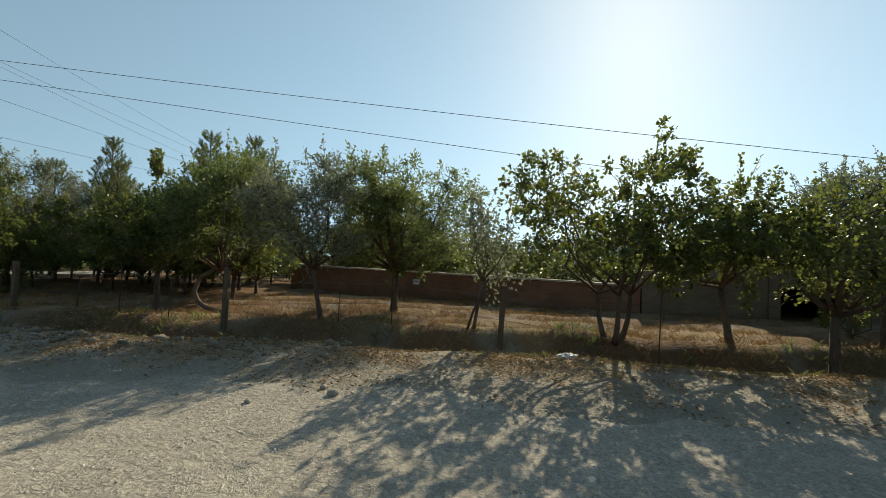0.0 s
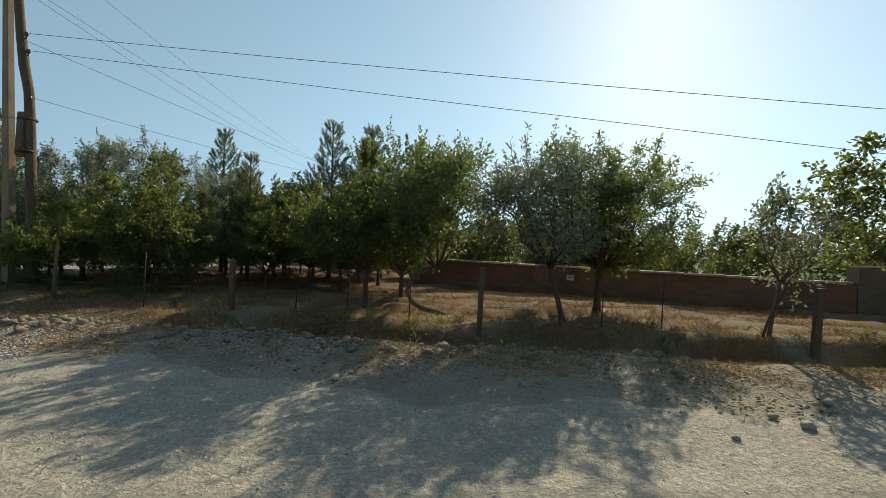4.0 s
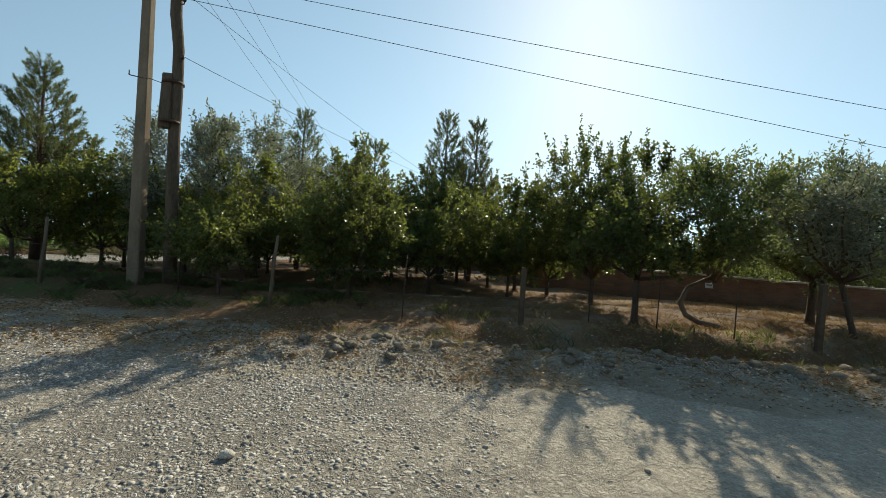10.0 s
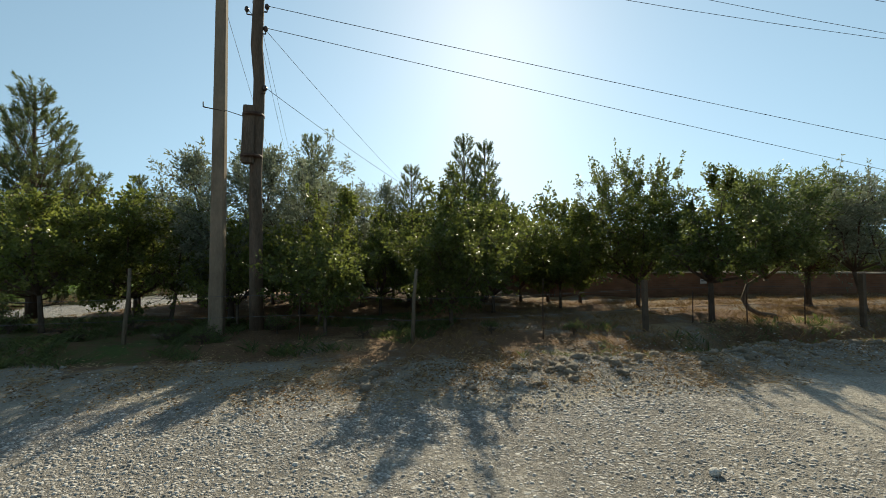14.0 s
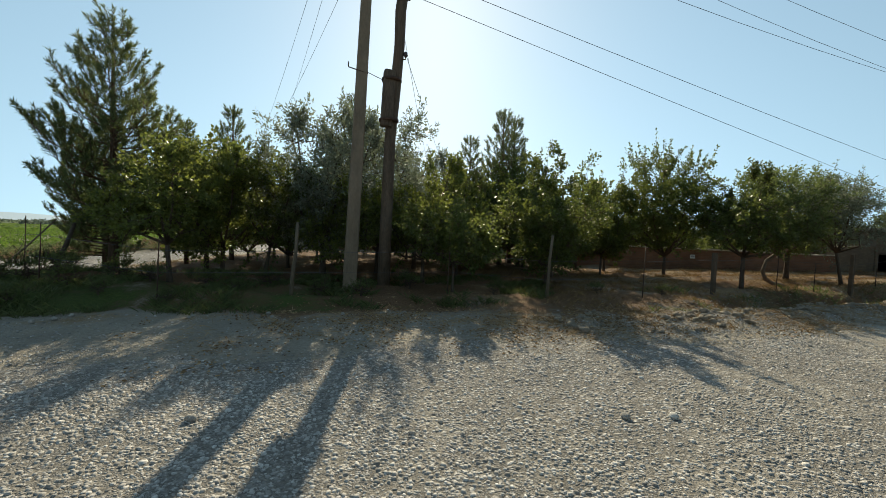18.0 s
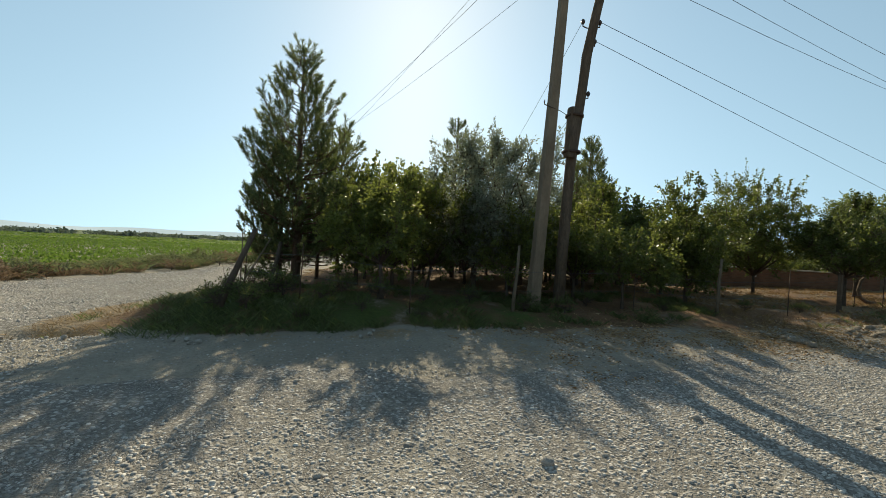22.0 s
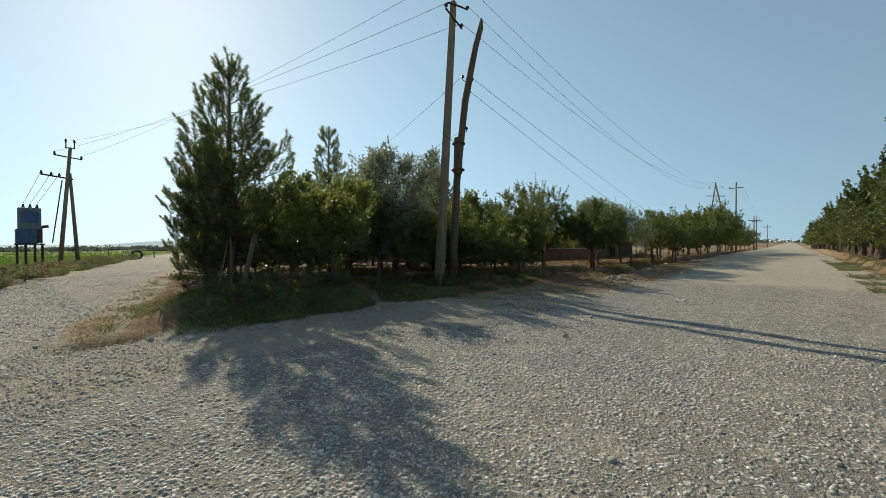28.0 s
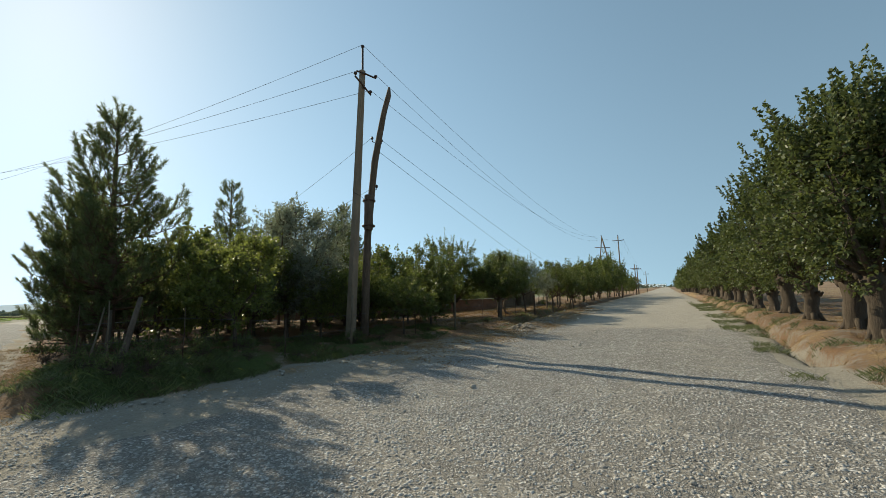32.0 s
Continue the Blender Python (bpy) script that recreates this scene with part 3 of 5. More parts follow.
def tree_thing(name, label, wood, leaves, bark, leaf_mat, x, y, rz=0, group=""):
    t = thing(name, label, "tree", x, y, on(x, y), rz, group)
    piece("trunk", mesh_of("trunk", *wood, bark, True), t)
    piece("crown", quads("crown", leaves, leaf_mat), t)
    return t


def pine(seed, top, radius, low=0.7, stem=0.09, needles=20, step=0.36):
    """A pine: whorls of rising branches that carry upturned plumes of needles."""
    rng = np.random.default_rng(seed)
    v, f = [], []
    tube(v, f, [(0, 0, -0.06), (0.02, 0, top * 0.3), (-0.02, 0.02, top * 0.65), (0, 0, top)], [stem * 1.3, stem, stem * 0.6, 0.012], 8)
    at, way = [], []

    def plume(p, d, ln):
        k = int(needles * (0.6 + ln * 1.6))
        s = rng.random((k, 1)) ** 0.75
        at.append(p + d * ln * s)
        way.append(rng.normal(size=(k, 3)) * 0.5 + d * (0.45 + 0.6 * s))
        tube(v, f, [p, p + d * ln], [0.006, 0.003], 3)

    z = low
    while z < top - 0.25:
        u = (z - low) / (top - low)
        reach = radius * (1 - max(0.0, (u - 0.36) / 0.64)) ** 1.15 * (0.72 + 0.28 * math.sin(min(1, u * 4) * 1.57)) + 0.1
        n = 7 if u < 0.6 else 5
        a0 = rng.uniform(0, 6.3)
        for k in range(n):
            a = a0 + 2 * math.pi * k / n + rng.uniform(-0.35, 0.35)
            ln = reach * rng.uniform(0.55, 1.15)
            out = np.array([math.cos(a), math.sin(a), 0])
            rise = 0.12 + 0.55 * u
            b = np.array([0, 0, z + rng.uniform(-0.15, 0.15)])
            pts = [b, b + out * ln * 0.45 + np.array([0, 0, ln * 0.45 * rise * 0.6]), b + out * ln * 0.8 + np.array([0, 0, ln * 0.8 * rise]), b + out * ln + np.array([0, 0, ln * (rise + 0.2)])]
            tube(v, f, pts, [0.024 * (1 - u) + 0.008, 0.016 * (1 - u) + 0.006, 0.008, 0.004], 5)
            m = max(2, int(ln / 0.135))
            for q in range(m):
                t = 0.2 + 0.75 * (q + rng.random()) / m
                i = min(int(t * 3), 2)
                p = pts[i] + (pts[i + 1] - pts[i]) * (t * 3 - i)
                side = np.cross(out, [0, 0, 1]) * (1 if q % 2 else -1)
                d = out * rng.uniform(0.35, 0.8) + side * rng.uniform(0.25, 0.9) + np.array([0, 0, rng.uniform(0.15, 1.0)])
                d /= np.linalg.norm(d)
                reach2 = (0.16 + 0.24 * (1 - t)) * rng.uniform(0.7, 1.3)
                e = p + d * reach2
                tube(v, f, [p, e], [0.007, 0.005], 3)
                up = d * 0.7 + np.array([0, 0, 0.6])
                plume(p + d * reach2 * 0.45, up / np.linalg.norm(up), rng.uniform(0.24, 0.42))
            tip = np.array([out[0] * 0.6, out[1] * 0.6, 0.75])
            plume(pts[3] - tip * 0.15, tip / np.linalg.norm(tip), rng.uniform(0.3, 0.45))
        z += step - 0.06 * u
    for k in range(4):
        plume(np.array([0, 0, top - 0.2 - 0.16 * k]), np.array([0, 0, 1.0]), 0.3)
    at, way = np.concatenate(at), np.concatenate(way)
    return (v, f), leaf_quads(rng, at, way, 0.125, 0.016, 0.1)


# kinds of orchard tree, each grown once and then repeated
KINDS = {}
KIND_SPECS = {
    "round": dict(label="rounded apricot tree with dense green leaves on a short trunk", mat=LEAF_FRUIT, bark=BARK, top=3.2, radius=1.6, trunk_h=0.65, low=0.3, shoots=34, shoot_len=0.6, clumps=250, per=36, spread_of=0.14),
    "tall": dict(label="tall upright fruit tree with bright green leaves and pointed shoots", mat=LEAF_FRESH, bark=BARK, top=3.7, radius=1.5, trunk_h=0.95, low=0.85, stem=0.06, clumps=240, per=34, spread_of=0.14, shoots=40, shoot_len=0.7, limbs=8),
    "small": dict(label="small young fruit tree with light green leaves", mat=LEAF_FRESH, bark=BARK_PALE, top=2.7, radius=1.3, trunk_h=0.6, low=0.32, stem=0.04, clumps=180, per=34, spread_of=0.13, shoots=28),
    "loose": dict(label="open-crowned fruit tree with sparse green leaves", mat=LEAF_FRUIT, bark=BARK, top=3.5, radius=1.6, trunk_h=0.9, low=0.7, clumps=200, per=34, spread_of=0.14, stem=0.055, shoots=36, shoot_len=0.8, hollow=0.35),
    "far": dict(label="leafy roadside fruit tree farther along the verge", mat=LEAF_FRUIT, bark=BARK, top=3.4, radius=1.75, trunk_h=0.5, low=0.12, clumps=150, per=30, leaf=(0.12, 0.085), spread_of=0.2, shoots=18, shoot_len=0.7),
}
for n, (key, spec) in enumerate(KIND_SPECS.items()):
    spec = dict(spec)
    label, mat, bark = spec.pop("label"), spec.pop("mat"), spec.pop("bark")
    KINDS[key] = (label, mat, bark, [(broad_tree(40 + n * 10 + k, **spec)) for k in range(2)])
MADE = {}


def orchard_tree(key, k, x, y, scale=1.0, rz=0.0, tall=1.0):
    label, mat, bark, grown = KINDS["far" if x > 27.5 or y > 12.2 else key]
    key = "far" if x > 27.5 or y > 12.2 else key
    k = k % len(grown)
    m = pose(x, y, on(x, y), 0, 0, rz)
    if (key, k) not in MADE:
        t = tree_thing("fruit_tree", label, *grown[k], bark, mat, x, y, rz, "orchard trees")
        MADE[key, k] = t
    else:
        t = copy_thing(MADE[key, k], m)
    t.matrix_basis = m @ Matrix.Diagonal((scale, scale, scale * tall, 1))
    return t


for n, (key, x, y, s, tall) in enumerate([
    ("round", 5.6, 14.2, 0.95, 1.0), ("small", -3.4, 13.4, 1.15, 1.0), ("round", -1.2, 14.6, 0.95, 1.0), ("loose", 9.0, 14.4, 0.95, 1.0), ("round", 4.4, 16.8, 1.0, 1.0),
    ("round", -2.6, 16.2, 0.9, 1.0), ("small", 0.4, 18.8, 1.2, 1.0), ("small", -1.2, 20.0, 1.2, 1.0), ("round", 2.8, 19.6, 0.95, 1.0), ("small", 6.0, 19.4, 1.2, 1.0), ("round", 9.6, 19.6, 0.95, 1.0),
    ("small", 7.4, 13.9, 1.1, 1.0), ("small", 0.3, 10.6, 0.95, 1.0),
    ("small", 13.0, 18.5, 1.0, 0.9), ("round", 15.5, 19.5, 0.85, 0.9), ("small", 17.8, 18.2, 0.95, 0.9), ("round", 20.2, 19.0, 0.8, 0.85), ("small", 22.4, 18.0, 0.95, 0.9), ("small", 14.4, 22.0, 1.1, 1.0), ("round", 18.8, 22.5, 0.95, 0.9), ("round", 11.6, 21.5, 0.95, 1.0),
    ("far", 16.8, 17.6, 0.8, 0.9), ("far", 13.4, 17.8, 0.85, 1.0), ("far", 19.6, 17.8, 0.75, 0.85), ("round", 10.9, 13.5, 0.9, 1.0), ("far", 15.8, 16.6, 0.7, 0.85), ("far", 18.2, 16.0, 0.68, 0.8), ("far", 20.3, 15.5, 0.7, 0.8), ("far", 22.3, 15.3, 0.66, 0.8), ("far", 24.6, 15.0, 0.7, 0.85), ("far", 24.0, 17.0, 0.85, 0.9), ("far", 27.2, 15.8, 0.9, 0.9), ("far", 21.5, 20.5, 0.9, 0.9), ("far", 25.5, 20.2, 0.9, 0.9), ("far", 29.3, 18.0, 1.0, 0.9), ("far", 32.5, 16.0, 1.0, 0.9), ("far", 36.0, 14.0, 1.0, 1.0), ("far", 30.5, 22.5, 1.1, 1.0), ("far", 9.9, 14.0, 1.02, 1.05), ("far", 7.9, 15.2, 1.05, 1.05), ("far", 4.9, 15.3, 1.0, 1.05), ("far", 33.0, 10.6, 1.0, 1.0), ("far", 36.5, 10.9, 1.05, 1.05), ("far", 40.0, 10.5, 1.1, 1.05), ("far", 44.0, 10.8, 1.1, 1.1), ("far", 48.0, 10.5, 1.2, 1.05), ("far", 52.5, 10.8, 1.2, 1.1), ("far", 57.0, 10.5, 1.25, 1.1), ("far", 40.0, 18.0, 1.1, 1.0), ("round", 0.9, 14.8, 0.95, 1.0), ("round", 7.3, 17.4, 0.95, 1.1), ("round", 2.2, 16.9, 0.95, 1.0), ("far", -1.4, 22.6, 0.95, 1.0), ("far", 1.4, 21.8, 0.9, 1.0), ("far", 4.2, 22.4, 0.95, 1.0), ("far", 7.6, 22.0, 0.9, 1.0), ("far", -0.2, 16.4, 0.9, 1.0), ("far", 5.9, 16.4, 0.9, 1.0), ("far", -1.9, 19.0, 0.9, 1.0), ("far", 4.0, 19.0, 0.9, 1.0), ("far", 8.3, 18.9, 0.9, 1.0), ("far", 2.4, 24.6, 0.9, 1.0), ("far", 6.2, 24.2, 0.85, 1.0), ("small", 26.9, 9.6, 1.1, 1.0), ("round", 28.6, 7.9, 1.0, 1.0), ("loose", 31.2, 8.0, 1.0, 1.0), ("tall", 34.0, 7.7, 1.03, 1.12), ("round", 37.0, 8.1, 1.15, 1.12), ("tall", 40.2, 7.8, 1.15, 1.12),
    ("round", 43.2, 8.0, 1.15, 1.12), ("loose", 46.5, 7.8, 1.21, 1.12), ("tall", 50.0, 8.1, 1.2, 1.1), ("tall", 53.5, 7.6, 1.4, 1.2), ("tall", 57.5, 7.8, 1.5, 1.25), ("tall", 62.0, 7.6, 1.45, 1.2),
    ("round", 67.0, 7.8, 1.4, 1.0), ("tall", 73.0, 7.8, 1.2, 1.0), ("round", 80.0, 7.8, 1.3, 1.0), ("tall", 88.0, 7.8, 1.2, 1.0), ("tall", 97.0, 7.8, 1.3, 1.0), ("tall", 108.0, 7.8, 1.3, 1.0)]):
    orchard_tree(key, n, x, y, s, n * 67.0 % 360, tall)

# the fruit trees of the front rows, each with its own growth
FRONT = [
    (101, 11.6, 8.4, LEAF_FRUIT, "fruit tree with a clear dark trunk and dense green crown", dict(top=3.45, radius=1.45, trunk_h=1.0, low=0.85, stem=0.065, clumps=250, per=44, shoots=34, shoot_len=0.55)),
    (102, 11.6, 11.2, LEAF_FRUIT, "tall forked fruit tree with a broad crown and pointed shoots", dict(top=4.85, radius=1.95, trunk_h=0.75, low=0.62, stem=0.06, clumps=620, per=46, core=5, shoots=64, shoot_len=0.8, limbs=10)),
    (103, 5.4, 9.2, LEAF_FRUIT, "low-branched fruit tree with dark leaves down to the ground", dict(top=3.85, radius=1.4, trunk_h=0.45, low=0.22, stem=0.05, clumps=320, core=2, per=46, shoots=26, shoot_len=0.4)),
    (104, 9.4, 11.9, LEAF_FRESH, "small fruit tree with light green leaves on a thin trunk", dict(top=3.25, radius=1.4, trunk_h=0.75, low=0.4, stem=0.04, clumps=300, per=42, core=2, shoots=30, shoot_len=0.5)),
    (105, 7.1, 11.5, LEAF_FRUIT, "dense fruit tree with low dark branches", dict(top=3.55, radius=1.55, trunk_h=0.5, low=0.25, stem=0.05, clumps=250, per=46, shoots=24, shoot_len=0.45)),
    (106, 2.3, 10.3, LEAF_FRESH, "leafy fruit tree with sunlit yellow-green leaves", dict(top=3.35, radius=1.5, trunk_h=0.6, low=0.42, stem=0.05, clumps=250, per=44, shoots=30, shoot_len=0.45)),
    (107, 3.8, 11.7, LEAF_FRESH, "leafy fruit tree with sunlit yellow-green leaves", dict(top=3.2, radius=1.45, trunk_h=0.6, low=0.35, stem=0.045, clumps=220, per=42, shoots=24, shoot_len=0.45)),
    (108, 2.6, 8.75, LEAF_FRUIT, "young fruit tree with a thin trunk and few long shoots", dict(top=2.75, radius=1.35, trunk_h=0.65, low=0.5, stem=0.035, clumps=190, per=40, shoots=12, shoot_len=0.8)),
    (109, -3.4, 9.85, LEAF_FRESH, "leaning fruit tree with bright leaves in front of the pine", dict(top=3.0, radius=1.4, trunk_h=0.8, low=0.65, stem=0.05, lean=(-0.1, 0.0), clumps=230, per=42, shoots=22, shoot_len=0.45)),
    (110, -2.7, 11.7, LEAF_FRESH, "broad fruit tree with bright green leaves beside the pine", dict(top=3.4, radius=1.5, trunk_h=0.6, low=0.32, stem=0.055, clumps=300, per=46, shoots=36, shoot_len=0.5)),
    (111, -1.7, 11.7, LEAF_FRUIT, "fruit tree with a slanting trunk and green leaves", dict(top=3.3, radius=1.45, trunk_h=0.8, low=0.4, stem=0.05, lean=(0.25, 0), clumps=230, per=42, shoots=26, shoot_len=0.5)),
]
for seed, x, y, mat, label, grow in FRONT:
    tree_thing("fruit_tree", label, *broad_tree(seed, spread_of=0.13, **grow), BARK, mat, x, y, seed * 50 % 360 if "lean" not in grow else 0, "orchard trees")

# trees that stand apart by their shape
w, l = broad_tree(7, 3.75, 2.15, 0.8, stem=0.045, clumps=240, per=32, leaf=(0.085, 0.066), shoots=14, shoot_len=0.28, hollow=0.25, stems=3, spread_of=0.13, limbs=11, low=0.95)
tree_thing("fig_leaved_tree", "several-stemmed tree with large dark leaves and gaps of sky", w, l, BARK, LEAF_FRUIT, 21.6, 7.55)
w, l = broad_tree(8, 2.9, 1.6, 1.0, stem=0.06, lean=(-0.3, 0), clumps=230, per=34, leaf=(0.085, 0.062), shoots=8, hollow=0.35, low=0.9, spread_of=0.13)
tree_thing("leaning_fruit_tree", "fruit tree with a leaning trunk and spreading green branches", w, l, BARK_PALE, LEAF_FRUIT, 23.65, 7.75)
w, l = broad_tree(9, 3.2, 1.3, 1.0, stem=0.07, clumps=130, per=30, shoots=12, shoot_len=0.3, hollow=0.3, low=1.1)
tree_thing("thick_trunked_tree", "fruit tree with a thick rough trunk beside the ditch", w, l, BARK, LEAF_FRUIT, 24.75, 6.95)
w, l = broad_tree(10, 3.6, 1.5, 1.3, stem=0.06, clumps=170, per=60, leaf=(0.09, 0.034), shoots=26, low=1.3)
tree_thing("silver_tree", "slender tree with pale silvery leaves", w, l, BARK, LEAF_SILVER, 26.6, 8.4)
w, l = broad_tree(11, 4.5, 2.15, 1.05, stem=0.085, clumps=560, per=54, leaf=(0.1, 0.038), shoots=30, shoot_len=0.3, hollow=0.45, limbs=14, low=0.8, lean=(0.05, 0.0), spread_of=0.16)
tree_thing("round_willow", "round-headed tree with fine dark olive leaves", w, l, BARK, LEAF_DARK, 16.8, 10.4)
w, l = broad_tree(12, 3.45, 1.4, 1.1, stem=0.05, lean=(-0.5, 0.1), clumps=190, per=46, leaf=(0.095, 0.034), shoots=34, hollow=0.3, low=1.0, limbs=9)
tree_thing("silver_willow", "leaning thin tree with sparse silvery grey leaves", w, l, BARK, LEAF_SILVER, 15.8, 8.15)
w, l = broad_tree(13, 2.5, 0.62, 0.9, stem=0.03, lean=(0.25, 0), clumps=60, per=28, leaf=(0.075, 0.05), shoots=12, hollow=0.2, low=0.6)
tree_thing("sapling", "thin leaning sapling with pale sparse leaves beside a post", w, l, BARK_PALE, LEAF_SILVER, 19.1, 7.65)
w, l = broad_tree(15, 5.1, 2.0, 1.1, stem=0.09, core=2, clumps=420, per=46, leaf=(0.115, 0.044), shoots=60, shoot_len=0.6, hollow=0.45, limbs=10, low=0.9)
sil = tree_thing("silver_poplar", "tall bushy tree with shimmering grey-green leaves behind the poles", w, l, BARK, LEAF_SILVER, 1.5, 12.6)
tagged(sil, group="bushy silver trees")
for x, y, a, s, tall in ((-0.2, 11.7, 130, 0.9, 0.92), (3.2, 14.6, 250, 0.85, 0.9)):
    m = pose(x, y, on(x, y), 0, 0, a)
    two = copy_thing(sil, m)
    two.matrix_basis = m @ Matrix.Diagonal((s, s, tall, 1))


def crooked_tree():
    w, l = broad_tree(14, 3.2, 1.35, 0.5, stem=0.05, clumps=230, per=50, leaf=(0.1, 0.04), shoots=22, hollow=0.35, low=0.5, limbs=9)
    v, f = w
    shift = np.array([-0.25, 0.1, 0.45])
    v2 = [Vector(p) + Vector(shift) for p in v]
    v2 = [Vector((p.x, p.y, max(p.z, 0.9) if abs(p.x + 0.25) < 0.12 and abs(p.y - 0.1) < 0.12 else p.z)) for p in v2]
    f2 = list(f)
    tube(v2, f2, [(0.1, 0, -0.05), (-0.22, 0.0, 0.06), (-0.55, 0.04, 0.11), (-0.8, 0.08, 0.24), (-0.92, 0.1, 0.47), (-0.78, 0.1, 0.8), (-0.3, 0.1, 1.06)], [0.062, 0.06, 0.058, 0.055, 0.052, 0.048, 0.04], 8)
    tree_thing("crooked_tree", "willow-leaved tree whose trunk lies bent along the ground", (v2, f2), l + shift, BARK_PALE, LEAF_DARK, 13.45, 8.35)


crooked_tree()

pine_a, pine_b = pine(21, 6.0, 1.45, 0.7, 0.10, 60, 0.34), pine(22, 6.6, 1.2, 0.8, 0.08, 56, 0.38)
big = tree_thing("pine_tree", "large dark green pine with tufted needles at the corner", *pine_a, BARK_PINE, NEEDLE, -5.2, 12.1, 0, "pines")
slim = tree_thing("pine_tree", "slender dark green pine rising over the fruit trees", *pine_b, BARK_PINE, NEEDLE, 1.2, 16.8, 40, "pines")
for x, y, s, a, src in [(-5.6, 12.75, 0.66, 80, big), (8.4, 16.9, 1.0, 200, slim), (7.2, 15.6, 0.97, 300, slim), (-4.4, 15.5, 0.7, 20, slim), (-3.4, 18.0, 0.9, 150, slim), (4.9, 13.6, 0.72, 260, slim)]:
    c = copy_thing(src, pose(x, y, on(x, y), 0, 0, a))
    c.matrix_basis = pose(x, y, on(x, y), 0, 0, a) @ Matrix.Diagonal((s, s, s, 1))


def mulberry(seed, **grow):
    """A pollarded mulberry: a stout gnarled trunk with a knobbed head and a tall crown of shoots."""
    rng = np.random.default_rng(seed)
    (v, f), l = broad_tree(seed, 5.25, 1.8, 1.3, stem=0.09, limbs=14, low=0.95, core=3, **grow)
    spine = [(0, 0, -0.1), (0.03, 0.01, 0.1), (-0.03, 0.03, 0.4), (0.02, -0.03, 0.75), (-0.02, 0.01, 1.05), (0.02, 0, 1.3), (0, 0, 1.5)]
    base = len(v)
    tube(v, f, spine, [0.30, 0.235, 0.21, 0.21, 0.225, 0.25, 0.18], 16)
    for k in range(base, len(v)):
        c = Vector(v[k])
        a = math.atan2(c.y, c.x)
        bulge = 1 + 0.13 * math.sin(a * 5 + c.z * 2.0 + seed) + 0.16 * noise.noise(c * 4.0 + Vector((seed, 0, 0)))
        v[k] = Vector((c.x * bulge, c.y * bulge, c.z))
    for k in range(10):
        a = k * 0.63 + rng.uniform(-0.2, 0.2)
        c = Vector((math.cos(a) * 0.27, math.sin(a) * 0.27, 1.22 + rng.uniform(-0.3, 0.2)))
        r = rng.uniform(0.05, 0.095)
        tube(v, f, [c - Vector((0, 0, r * 1.1)), c, c + Vector((math.cos(a) * 0.1, math.sin(a) * 0.1, r * 1.2))], [r * 0.5, r, r * 0.4], 8)
    for k in range(5):
        a = k * 1.26 + 0.4
        o = Vector((math.cos(a), math.sin(a), 0))
        tube(v, f, [o * 0.18 + Vector((0, 0, 0.25)), o * 0.28 + Vector((0, 0, 0.03)), o * 0.45 + Vector((0, 0, -0.1))], [0.07, 0.055, 0.03], 8)
    return (v, f), l


NEAR_MUL = dict(clumps=480, per=22, leaf=(0.115, 0.075), spread_of=0.16, shoots=160, shoot_len=1.3)
MID_MUL = dict(clumps=200, per=22, leaf=(0.16, 0.11), spread_of=0.2, shoots=50, shoot_len=1.0)
FAR_MUL = dict(clumps=60, per=26, leaf=(0.36, 0.26), spread_of=0.4, shoots=10, shoot_len=1.0)
MUL = [tree_thing("mulberry_tree", "old pollarded mulberry with a stout gnarled trunk and tall leafy crown", *mulberry(60 + k, **how), BARK_OLD, LEAF_MULBERRY, x, -4.0, 0, "mulberry row") for k, (x, how) in enumerate(((2.35, NEAR_MUL), (3.75, NEAR_MUL), (28.0, MID_MUL), (30.4, MID_MUL), (66.0, FAR_MUL)))]
x, k = 6.9, 0
while x < 150:
    if abs(x - 29.2) > 1.6 and abs(x - 66) > 1.5:
        y = -4.0 + 0.2 * math.sin(x * 2.2)
        src = MUL[k % 2] if x < 11 else MUL[2 + k % 2] if x < 60 else MUL[4]
        c = copy_thing(src, pose(x, y, on(x, y), 0, 0, k * 77 % 360))
        s = 0.86 + 0.1 * math.sin(k * 1.9)
        c.matrix_basis = pose(x, y, on(x, y), 0, 0, k * 77 % 360) @ Matrix.Diagonal((s, s, s * (1 + 0.06 * math.sin(k * 2.3)), 1))
    x += 2.9 + 0.5 * math.sin(k * 2.7) + (1.2 if x > 60 else 0)
    k += 1

